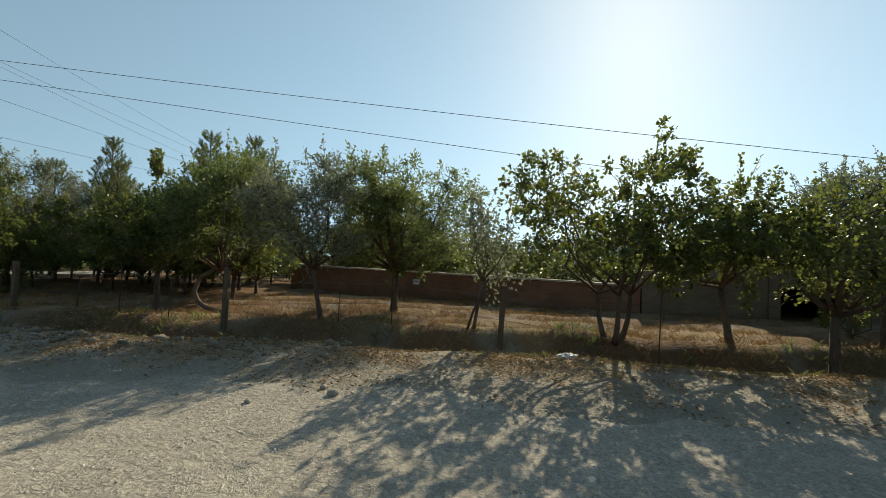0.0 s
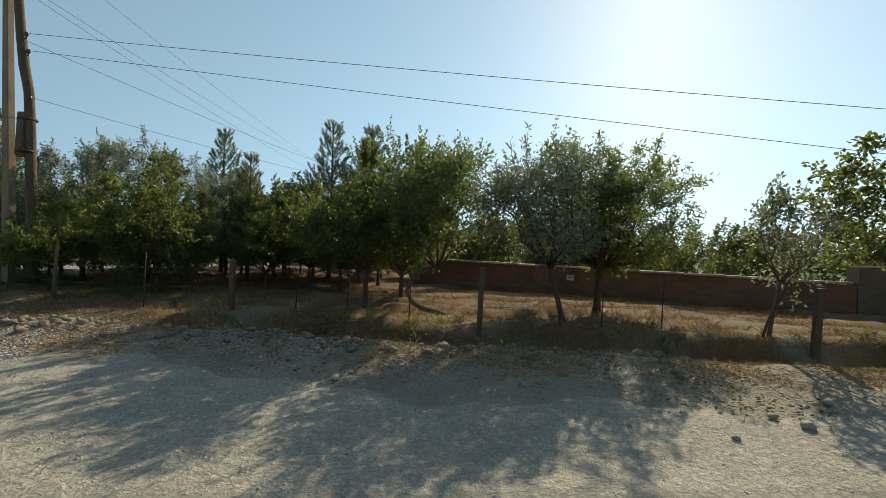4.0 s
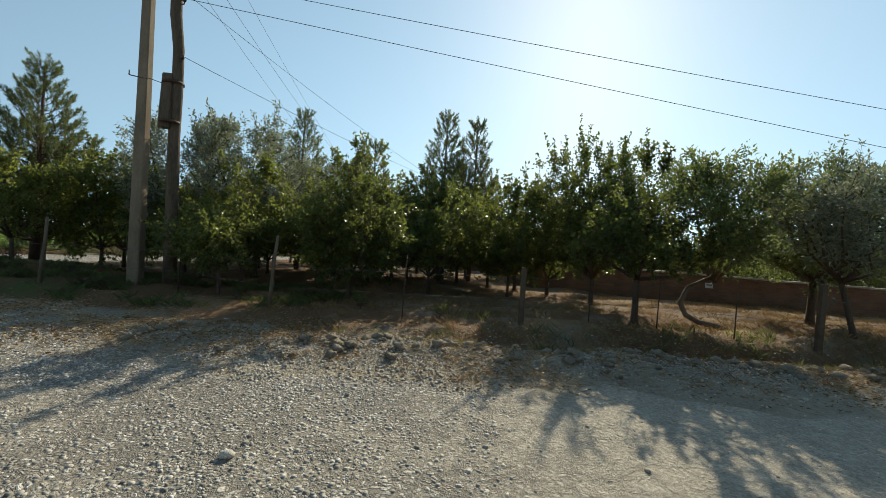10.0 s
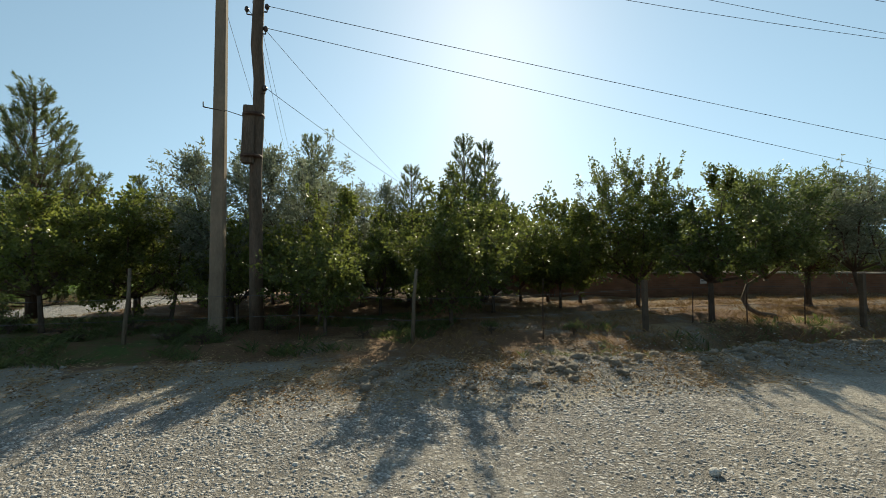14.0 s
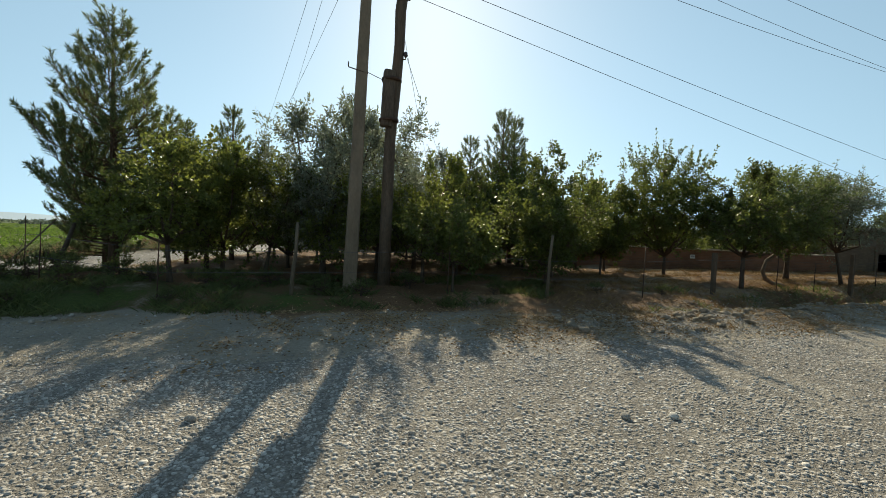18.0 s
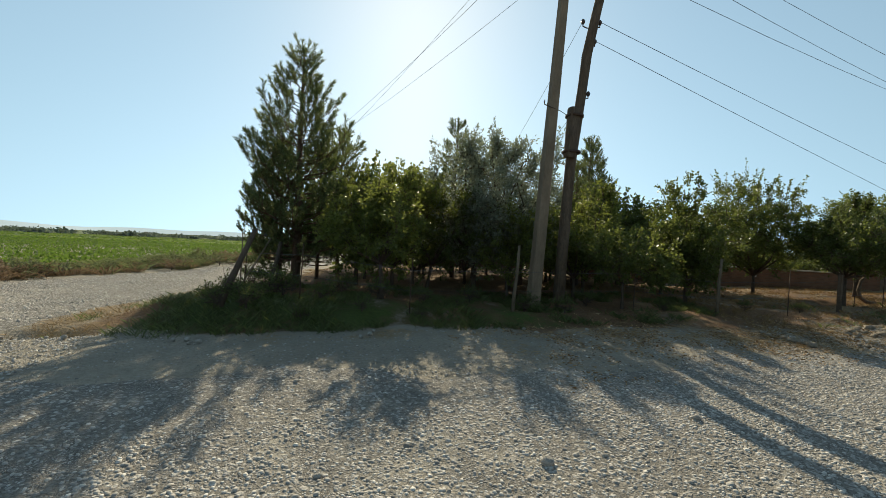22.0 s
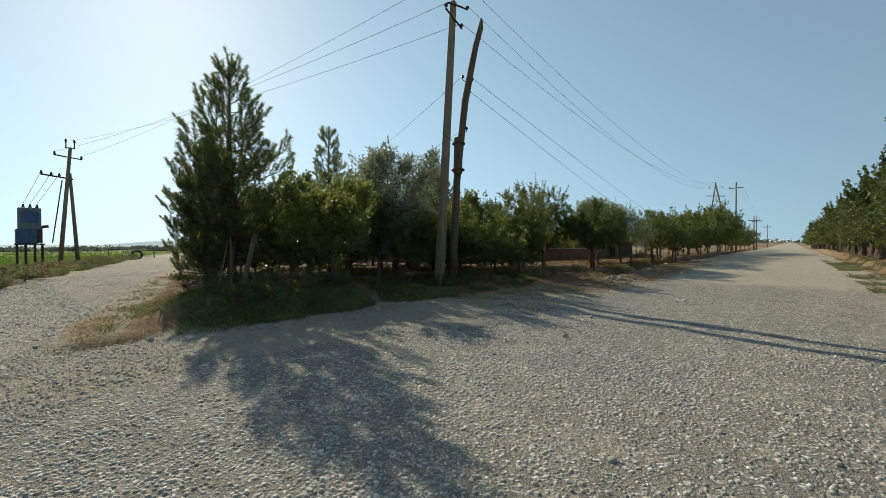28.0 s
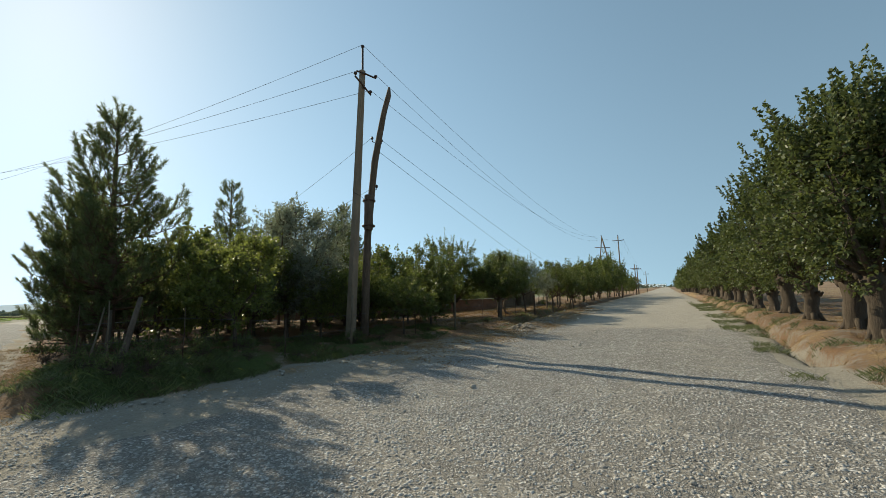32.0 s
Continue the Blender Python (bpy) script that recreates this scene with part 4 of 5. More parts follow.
# ---- poles and wires ----
def concrete_pole():
    t = thing("concrete_power_pole", "tall tapered grey concrete power pole with steel crossarms", "power pole")
    base, head = Vector((0.27, 9.29, -0.1)), Vector((0.54, 8.83, 9.35))
    bm = bmesh.new()
    rings = []
    for u in (0.0, 0.33, 0.66, 1.0):
        c = base.lerp(head, u)
        wx, wy = 0.15 - 0.06 * u, 0.115 - 0.04 * u
        ring = []
        for sx, sy in ((-1, -0.8), (-0.8, -1), (0.8, -1), (1, -0.8), (1, 0.8), (0.8, 1), (-0.8, 1), (-1, 0.8)):
            ring.append(bm.verts.new((c.x + sx * wx, c.y + sy * wy, c.z)))
        rings.append(ring)
    for a, b in zip(rings, rings[1:]):
        for k in range(8):
            bm.faces.new((a[k], a[(k + 1) % 8], b[(k + 1) % 8], b[k]))
    bm.faces.new(rings[-1])
    part("shaft", bm, CONCRETE, t)
    rod("top_rod", head - Vector((0, 0, 0.5)), head + Vector((0.03, 0, 0.85)), 0.035, STEEL, t)
    tops = []

    def insulator(p, name="insulator"):
        v, f = [], []
        tube(v, f, [p, p + Vector((0, 0, 0.05)), p + Vector((0, 0, 0.06)), p + Vector((0, 0, 0.12)), p + Vector((0, 0, 0.145))], [0.02, 0.025, 0.065, 0.055, 0.02], 10)
        piece(name, mesh_of(name, v, f, CERAMIC, True), t)
        tops.append(p + Vector((0, 0, 0.145)))
    a = head + Vector((0, -0.1, -0.12))
    rod("crossarm", a + Vector((-0.05, 0, -0.02)), a + Vector((0.62, 0, 0.1)), 0.03, STEEL, t)
    rod("crossarm", a + Vector((0.05, 0, 0.0)), a + Vector((-0.42, 0, -0.12)), 0.03, STEEL, t)
    b = head + Vector((0, -0.1, -0.62))
    rod("crossarm", b + Vector((0.32, 0, -0.16)), b + Vector((-0.52, 0, 0.16)), 0.03, STEEL, t)
    rod("hook", a + Vector((-0.42, 0, -0.12)), b + Vector((-0.5, 0, 0.2)), 0.02, STEEL, t)
    for p in (head + Vector((0.03, 0, 0.83)), a + Vector((0.62, 0, 0.08)), b + Vector((-0.5, 0, 0.18)), b + Vector((0.3, 0, -0.14))):
        insulator(p)
    c = base.lerp(head, 0.53)
    rod("side_hook", c + Vector((-0.3, -0.1, 0.05)), c + Vector((0.12, -0.08, -0.02)), 0.012, STEEL, t)
    rod("side_hook", c + Vector((-0.3, -0.1, 0.05)), c + Vector((-0.3, -0.1, 0.16)), 0.012, STEEL, t)
    rod("stay_wire", c + Vector((0.1, -0.05, 0.02)), Vector((1.0, 9.05, c.z - 0.12)), 0.008, WIRE, t)
    return tops


def wooden_pole():
    t = thing("wooden_power_pole", "crooked weathered wooden pole strapped to a shorter timber stub", "power pole")
    v, f = [], []
    tube(v, f, [(1.07, 9.35, -0.1), (1.08, 9.27, 1.6), (1.10, 9.16, 3.6), (1.17, 9.08, 4.6), (1.22, 8.98, 5.6), (1.2, 8.86, 6.3), (1.28, 8.7, 7.2), (1.38, 8.55, 8.1), (1.5, 8.42, 8.75), (1.52, 8.40, 9.05)], [0.15, 0.14, 0.125, 0.12, 0.115, 0.12, 0.11, 0.10, 0.095, 0.04], 12)
    piece("shaft", mesh_of("shaft", v, f, WOOD_OLD, True), t)
    bm = bmesh.new()
    block(bm, 1.0, 9.02, 4.42, 0.26, 0.22, 1.26, 0.05, Matrix.Rotation(radians(2.5), 4, "Y"))
    part("splice_timber", bm, WOOD_OLD, t)
    for z in (3.95, 4.85):
        v, f = [], []
        tube(v, f, [(1.06 + (z - 4.4) * 0.05, 9.06, z - 0.03), (1.06 + (z - 4.4) * 0.05, 9.06, z + 0.03)], [0.225, 0.225], 14)
        piece("strap", mesh_of("strap", v, f, STEEL, True), t)
    tops = []
    for p, s in ((Vector((1.25, 8.76, 6.98)), 1), (Vector((1.2, 8.85, 6.55)), 1), (Vector((1.2, 8.85, 6.95)), -1), (Vector((1.16, 8.95, 5.3)), 1)):
        e = p + Vector((0.19 * s, -0.03, 0.0))
        rod("hook", p, e, 0.014, STEEL, t)
        rod("hook", e, e + Vector((0, 0, 0.09)), 0.012, STEEL, t)
        v, f = [], []
        q = e + Vector((0, 0, 0.05))
        tube(v, f, [q, q + Vector((0, 0, 0.04)), q + Vector((0, 0, 0.09)), q + Vector((0, 0, 0.12))], [0.025, 0.05, 0.045, 0.02], 8)
        piece("insulator", mesh_of("insulator", v, f, CERAMIC, True), t)
        tops.append(q + Vector((0, 0, 0.08)))
    return tops


def wire(a, b, sag, r=0.0065):
    a, b = Vector(a), Vector(b)
    pts = [a.lerp(b, u) - Vector((0, 0, 4 * sag * u * (1 - u))) for u in np.linspace(0, 1, 19)]
    v, f = [], []
    tube(v, f, pts, [r] * len(pts), 5)
    ob = new("power_line", mesh_of("power_line", v, f, WIRE, True))
    return tagged(ob, "thin dark overhead power line strung between poles", "cable", "overhead lines")


ins_c, ins_w = concrete_pole(), wooden_pole()


def far_pole(x, y, h, lean=0.0, frame_legs=False, name="far_power_pole"):
    t = thing(name, "distant concrete power pole with a steel crossarm" if not frame_legs else "distant A-shaped power pole with a crossarm", "power pole", x, y, on(x, y), 0)
    rod("shaft", (0, 1.3 if frame_legs else 0, -0.1), (lean, 0, h), 0.13, CONCRETE, t, 8, 0.08)
    if frame_legs:
        rod("strut", (0.3, -2.0, -0.1), (0.3, 0, h * 0.98), 0.13, CONCRETE, t, 8, 0.10)
    rod("crossarm", (lean, -1.2 if frame_legs else -0.85, h - (2.0 if frame_legs else 0.75)), (lean, 1.2 if frame_legs else 0.85, h - (1.8 if frame_legs else 0.75)), 0.06, STEEL, t)
    tops = [Vector((x + lean, y - 0.8, h - 0.55 + on(x, y))), Vector((x + lean, y + 0.8, h - 0.55 + on(x, y))), Vector((x + lean, y, h + 0.2 + on(x, y)))]
    for p in tops:
        rod("insulator", p - Vector((x, y, on(x, y) + 0.18)), p - Vector((x, y, on(x, y))), 0.06, CERAMIC, t, 8, 0.03)
    return tops


road_a = far_pole(63.0, 9.0, 10.1, 0.3, True)
road_b = far_pole(64.4, 6.6, 10.4, 0.0)
far_pole(88.0, 5.8, 6.4, 0.3)
road_d = far_pole(96.0, 5.8, 6.6, 0.0)
road_e = far_pole(150.0, 6.0, 7.0, 0.0)
for k in range(3):
    wire(ins_c[(0, 1, 3)[k]], road_a[k], 1.9)
    wire(road_b[k], road_d[k], 0.5)
    wire(road_d[k], road_e[k], 0.7)


def transformer_pole(x, y):
    t = thing("transformer_pole", "far braced concrete power pole with two crossarms over the field", "power pole", x, y, on(x, y))
    rod("shaft", (-0.55, 0, -0.1), (0.15, 0, 8.9), 0.15, CONCRETE, t, 8, 0.11)
    rod("strut", (0.55, 0.3, -0.1), (0.1, 0, 7.0), 0.14, CONCRETE, t, 8, 0.10)
    rod("crossarm", (-0.8, 0, 8.3), (0.85, 0, 8.15), 0.05, STEEL, t)
    rod("crossarm", (-1.55, 0, 6.75), (0.3, 0, 6.55), 0.06, STEEL, t)
    rod("top_fork", (-0.1, 0, 8.9), (-0.1, 0, 9.4), 0.04, STEEL, t)
    rod("top_fork", (0.4, 0, 8.9), (0.4, 0, 9.4), 0.04, STEEL, t)
    rod("top_fork", (-0.15, 0, 8.95), (0.45, 0, 8.95), 0.04, STEEL, t)
    rod("cable_pipe", (-0.95, 0, 1.6), (-0.35, 0, 6.4), 0.04, STEEL, t)
    for px, pz in ((-0.1, 9.4), (0.4, 9.4), (-0.75, 8.35), (0.8, 8.2), (-1.5, 6.8), (-0.95, 6.75), (-0.5, 6.7)):
        rod("insulator", (px, 0, pz), (px, 0, pz + 0.22), 0.09, CERAMIC, t, 8, 0.05)
    return [Vector((x + a, y, b)) for a, b in ((-0.75, 8.55), (0.8, 8.4), (0.15, 9.5), (-1.5, 7.0), (-0.95, 6.95), (-0.5, 6.9))]


tp = transformer_pole(-4.3, 43.0)
for k in range(3):
    wire(ins_c[(2, 0, 3)[k]], tp[k], 0.5)


def transformer(x, y):
    t = thing("transformer_station", "blue-grey transformer cabinet on four legs beside a field", "transformer", x, y, on(x, y))
    for sx in (-0.62, -0.22, 0.24, 0.66):
        box_part("leg", (0.14, 0.14, 1.6), (sx, 0.2 * (1 if sx in (-0.62, 0.66) else -1), 0.75), STEEL, t)
    box_part("platform", (1.5, 1.0, 0.1), (0, 0, 1.55), STEEL, t)
    box_part("lower_cabinet", (1.05, 0.85, 1.0), (-0.18, 0, 2.1), PAINT_BLUE, t, 0.02)
    box_part("upper_tank", (1.15, 0.9, 1.5), (0.0, 0, 3.35), PAINT_GREY, t, 0.04)
    box_part("side_box", (0.28, 0.6, 1.15), (0.5, 0, 2.2), STEEL, t, 0.02)
    rod("side_pipe", (0.5, 0, 2.75), (0.98, 0, 2.85), 0.11, STEEL, t)
    box_part("tank_panel", (0.85, 0.03, 0.8), (0, -0.47, 3.45), PAINT_BLUE, t, 0.005)
    for k in (-0.3, 0.05, 0.4):
        rod("bushing", (k, 0, 4.1), (k, 0, 4.38), 0.1, CERAMIC, t, 8, 0.05)
    return [Vector((x + k, y, 4.4)) for k in (-0.3, 0.05, 0.4)]


tr = transformer(-6.6, 41.5)
for k in range(3):
    wire(tp[3 + k], tr[k], 0.05, 0.012)

# low service lines from the wooden pole
wire(ins_w[0], (32.0, 9.5, 3.4), 0.12, 0.007)
wire(ins_w[1], (31.0, 10.6, 2.75), 0.05, 0.007)
wire(ins_w[2], (7.5, 27.0, 5.2), 0.25, 0.006)
wire(ins_w[3], (9.0, 27.0, 5.0), 0.25, 0.006)

# ---- walls ----
def wall_run(name, a, b, top_a, top_b, thick, mat, label, cap=True):
    a, b = Vector((*a, 0)), Vector((*b, 0))
    length = (b - a).length
    ang = math.degrees(math.atan2(b.y - a.y, b.x - a.x))
    w = thing(name, label, "wall", a.x, a.y, 0, ang)
    tagged(w, kind="structure")
    n = max(2, int(length / 0.5))
    v, f = [], []
    rng = random.Random(5)
    for k in range(n + 1):
        u = k / n
        top = top_a + (top_b - top_a) * u + rng.uniform(-0.012, 0.012)
        for y, z in ((0, -0.2), (0, top), (thick, top), (thick, -0.2)):
            v.append((u * length, y, z))
    for k in range(n):
        for e in range(3):
            f.append((k * 4 + e, k * 4 + e + 1, (k + 1) * 4 + e + 1, (k + 1) * 4 + e))
    f.append((0, 3, 2, 1))
    f.append((n * 4, n * 4 + 1, n * 4 + 2, n * 4 + 3))
    piece("wall_body", mesh_of("wall_body", v, [q[::-1] for q in f], mat), w)
    if cap:
        x = 0.0
        while x < length - 0.3:
            ln = min(rng.uniform(0.5, 0.62), length - x)
            u = (x + ln / 2) / length
            bm = bmesh.new()
            block(bm, x + ln / 2, thick / 2 + rng.uniform(-0.02, 0.02), top_a + (top_b - top_a) * u + 0.035 + rng.uniform(-0.008, 0.008), ln - 0.01, thick + 0.1, 0.06, 0.008, Matrix.Rotation(rng.uniform(-0.03, 0.03), 4, "X"))
            part("coping_slab", bm, COPING, w)
            x += ln
    return w


wall_run("wall_garden", (11.0, 15.8), (23.6, 12.4), 1.12, 0.93, 0.25, BRICK, "low reddish brick garden wall with pale coping in shade")
wall_run("wall_garden_side", (9.8, 24.5), (11.0, 16.1), 1.1, 1.12, 0.25, BRICK, "low brick wall running back behind the orchard")


wall_run("wall_back", (0.4, 27.6), (9.8, 24.75), 1.7, 1.5, 0.25, BRICK, "brick wall closing the orchard at the back in shade")


def soil_heap():
    bm = bmesh.new()
    bmesh.ops.create_icosphere(bm, subdivisions=4, radius=1)
    for v in bm.verts:
        k = 1 + 0.22 * noise.noise(v.co * 1.7) + 0.1 * noise.noise(v.co * 5.0)
        v.co = Vector((v.co.x * k * 1.5, v.co.y * k * 1.0, max(-0.1, v.co.z * k * 0.55)))
    ob = part("soil_heap", bm, CLOD, smooth=True)
    ob.matrix_basis = pose(-0.5, 26.4, on(-0.5, 26.4), 0, 0, -20)
    tagged(ob, "pale heap of dry earth beside the back wall", "heap")


soil_heap()
wall_run("wall_mud", (23.65, 12.42), (27.1, 12.65), 1.4, 1.5, 0.4, ADOBE, "crumbling mud-brick wall in deep shade", False)


def outbuilding():
    b = thing("outbuilding", "long low mud-brick outbuilding with a dark opening", "building", 27.12, 12.6, 0, 3)
    H = 2.3
    for spot in ((0.15, 0.2, H / 2 - 0.1, 0.3, 0.4, H + 0.2), (5.1, 0.2, H / 2 - 0.1, 6.0, 0.4, H + 0.2), (1.2, 0.2, 1.73, 1.8, 0.4, 1.14), (0.2, 2.4, H / 2 - 0.1, 0.4, 4.0, H + 0.2), (7.9, 2.4, H / 2 - 0.1, 0.4, 4.0, H + 0.2), (4.05, 4.6, H / 2 - 0.1, 8.1, 0.4, H + 0.2)):
        bm = bmesh.new()
        block(bm, *spot, 0.02)
        part("wall", bm, ADOBE, b)
    bm = bmesh.new()
    block(bm, 4.05, 2.4, H + 0.07, 8.5, 5.2, 0.14, 0.03)
    part("roof", bm, CLOD, b)
    for k in range(9):
        rod("roof_beam", (0.5 + k * 0.9, -0.28, H - 0.05), (0.5 + k * 0.9, 0.3, H - 0.03), 0.05, WOOD_OLD, b)
    bm = bmesh.new()
    block(bm, 1.2, 0.2, 1.12, 2.0, 0.42, 0.1, 0.01)
    part("lintel", bm, WOOD_OLD, b)


outbuilding()

# ---- posts, stakes and fence wires ----
def stake(name, label, x, y, h, r, mat, lean=(0, 0), square=False, group=""):
    t = thing(name, label, "post", x, y, on(x, y), 0, group)
    if square:
        bm = bmesh.new()
        block(bm, 0, 0, h / 2 - 0.1, r * 2, r * 2, h + 0.2, r * 0.25)
        bmesh.ops.transform(bm, matrix=Matrix(((1, 0, lean[0] / h, 0), (0, 1, lean[1] / h, 0), (0, 0, 1, 0), (0, 0, 0, 1))), verts=bm.verts)
        part("post_body", bm, mat, t)
    else:
        rng = random.Random(int(x * 100))
        v, f = [], []
        pts = [(lean[0] * u + rng.uniform(-1, 1) * r * 0.5 * (0 < u < 1), lean[1] * u, h * u - 0.12 * (u == 0)) for u in (0, 0.3, 0.6, 1)]
        tube(v, f, pts, [r, r * 0.95, r * 0.85, r * 0.7], 8)
        piece("post_body", mesh_of("post_body", v, f, mat, True), t)
    return t


stake("fence_post", "thick weathered concrete fence post beside the ditch", 19.6, 7.35, 1.1, 0.05, CONCRETE_OLD, (0.05, 0), True, "fence posts")
stake("fence_post", "thick weathered concrete fence post beside the ditch", 14.25, 7.15, 1.2, 0.046, CONCRETE_OLD, (0.03, 0), True, "fence posts")
stake("fence_post", "thick weathered concrete fence post beside the ditch", 9.1, 7.35, 1.05, 0.046, CONCRETE_OLD, (0, 0), True, "fence posts")
for x, y, h, lx in ((4.33, 7.5, 1.4, 0.1), (-0.95, 8.2, 1.4, 0.1)):
    stake("wooden_stake", "pale wooden fence stake leaning slightly", x, y, h, 0.04, WOOD_PALE, (lx, 0), False, "wooden stakes")
stake("leaning_log", "dark rough log leaning at the orchard corner", -6.56, 8.6, 1.37, 0.06, BARK, (0.54, 0.4))
stake("leaning_log", "short dark log leaning by the pine", -5.78, 10.75, 1.1, 0.055, BARK_OLD, (0.2, 0.4))
stake("wooden_stake", "thin pale bare stick standing under the pine", -6.28, 9.55, 1.3, 0.014, WOOD_PALE, (0.0, 0.03))
stake("wooden_stake", "thin pale bare stick leaning against the pine", -6.45, 9.95, 1.25, 0.02, WOOD_PALE, (0.65, 0.95))
stake("stick", "thin leaning dead stick", 18.95, 7.6, 0.95, 0.025, BARK, (0.4, 0))
RODS = [(22.2, 7.0, 1.5), (17.45, 7.75, 1.0), (16.4, 7.6, 0.6), (11.6, 7.45, 1.0), (10.4, 7.6, 0.7), (12.9, 7.3, 0.8), (6.9, 7.4, 1.2), (2.2, 8.0, 1.1), (-3.2, 8.3, 1.1), (-5.2, 9.0, 1.1), (-6.3, 10.8, 1.25), (25.6, 7.1, 1.2), (27.8, 7.0, 1.2), (31.0, 6.9, 1.2)]
for x, y, h in RODS:
    stake("fence_rod", "thin rusty steel fence rod", x, y, h, 0.012, STEEL, (0.03, 0), False, "fence rods")


def wire_net(a, b, tall, pitch=0.16):
    """A slack remnant of diamond wire netting between two supports."""
    a, b = Vector((a[0], a[1], on(*a) + 0.06)), Vector((b[0], b[1], on(*b) + 0.06))
    n, m = int((b - a).length / pitch), int(tall / pitch)
    spot = lambda i, j: a.lerp(b, i / n) + Vector((0.02 * math.sin(i * 1.7 + j), 0.02 * math.sin(j * 2.1), j * pitch - 0.12 * math.sin(math.pi * i / n) * j / m))
    v, f = [], []
    for i in range(n):
        for j in range(m):
            p, q = (spot(i, j), spot(i + 1, j + 1)) if (i + j) % 2 == 0 else (spot(i, j + 1), spot(i + 1, j))
            tube(v, f, [p, q], [0.003, 0.003], 4)
    tagged(new("wire_netting", mesh_of("wire_netting", v, f, STEEL)), "rusty slack wire netting between the corner fence supports", "fence")


wire_net((-6.5, 8.75), (-6.3, 10.8), 0.64)
LINE = [(27.8, 7.0), (25.6, 7.1), (22.2, 7.0), (19.6, 7.35), (17.45, 7.75), (14.25, 7.15), (11.6, 7.45), (9.1, 7.35), (6.9, 7.4), (4.33, 7.5), (2.2, 8.0), (-0.95, 8.2), (-3.2, 8.3), (-5.2, 9.0), (-6.3, 10.8)]
for z in (0.45, 0.85):
    v, f = [], []
    tube(v, f, [(x, y, on(x, y) + z + 0.03 * math.sin(x)) for x, y in LINE], [0.004] * len(LINE), 4)
    fw = new("fence_wire", mesh_of("fence_wire", v, f, WIRE))
    tagged(fw, "thin slack wire of the orchard fence", "wire", "fence wires")

# ---- small things ----
def stone_mesh(name, seed, mat, flat=0.65, rough=0.28, sub=2):
    bm = bmesh.new()
    bmesh.ops.create_icosphere(bm, subdivisions=sub, radius=1)
    off = Vector((seed * 3.1, seed * 1.7, seed))
    for v in bm.verts:
        k = 1 + rough * noise.noise(v.co * 1.4 + off) + rough * 0.5 * noise.noise(v.co * 3.3 + off)
        v.co = Vector((v.co.x * k, v.co.y * k * 0.8, v.co.z * k * flat))
    me = bpy.data.meshes.new(name)
    bm.to_mesh(me)
    bm.free()
    me.materials.append(mat)
    me.polygons.foreach_set("use_smooth", [True] * len(me.polygons))
    return me


ROCKS = [stone_mesh("stone", k, STONE) for k in range(4)]
PALE = stone_mesh("stone", 9, STONE_WHITE)
CLODS = [stone_mesh("clod", 20 + k, CLOD, 0.6, 0.9) for k in range(5)]
rng = random.Random(3)


def loose(name, me, x, y, r, label, category, group, sink=0.25):
    ob = new(name, me)
    ob.matrix_basis = pose(x, y, on(x, y) + r * 0.62 * (1 - sink) + 0.008, rng.uniform(-12, 12), rng.uniform(-12, 12), rng.uniform(0, 360)) @ Matrix.Diagonal((r, r, r, 1))
    return tagged(ob, label, category, group)


for x, y, r in ((12.8, 4.4, 0.06), (6.3, 2.6, 0.055), (2.45, 2.5, 0.05)):
    loose("pale_stone", PALE, x, y, r, "pale rounded stone lying on the gravel", "stone", "pale stones")
for x, y, r in [(17.7, 4.3, 0.07), (17.5, 4.5, 0.05), (2.0, 2.6, 0.05), (-1.6, 3.5, 0.05), (-3.6, 3.2, 0.06), (-7.1, 1.3, 0.035), (-6.2, 0.05, 0.03), (16.9, 3.9, 0.04), (18.3, 5.0, 0.05)]:
    loose("stone", ROCKS[rng.randrange(4)], x, y, r, "grey rounded stone lying on the gravel road", "stone", "loose stones")
for k in range(46):
    x, y = rng.uniform(-9, 21), rng.uniform(1.2, 6.0)
    loose("stone", ROCKS[k % 4], x, y, rng.choice((0.018, 0.02, 0.025, 0.03)), "grey rounded stone lying on the gravel road", "stone", "loose stones")
for k in range(26):
    x = rng.uniform(-9.5, 1.5)
    loose("stone", ROCKS[k % 4], x, float(front(x)) - rng.uniform(-0.2, 0.5), rng.uniform(0.02, 0.05), "grey stone edging the weedy verge", "stone", "verge stones")
for k in range(280):
    x = min(17.0, max(3.5, rng.gauss(10.3, 3.4)))
    y = rng.gauss(5.75, 0.34) + 0.05 * (x - 9)
    loose("clod", CLODS[k % 5], x, y, rng.choice((0.025, 0.03, 0.04, 0.05, 0.065, 0.085)), "clod of dry earth and rubble heaped by the verge", "rubble", "rubble along the verge", 0.5)


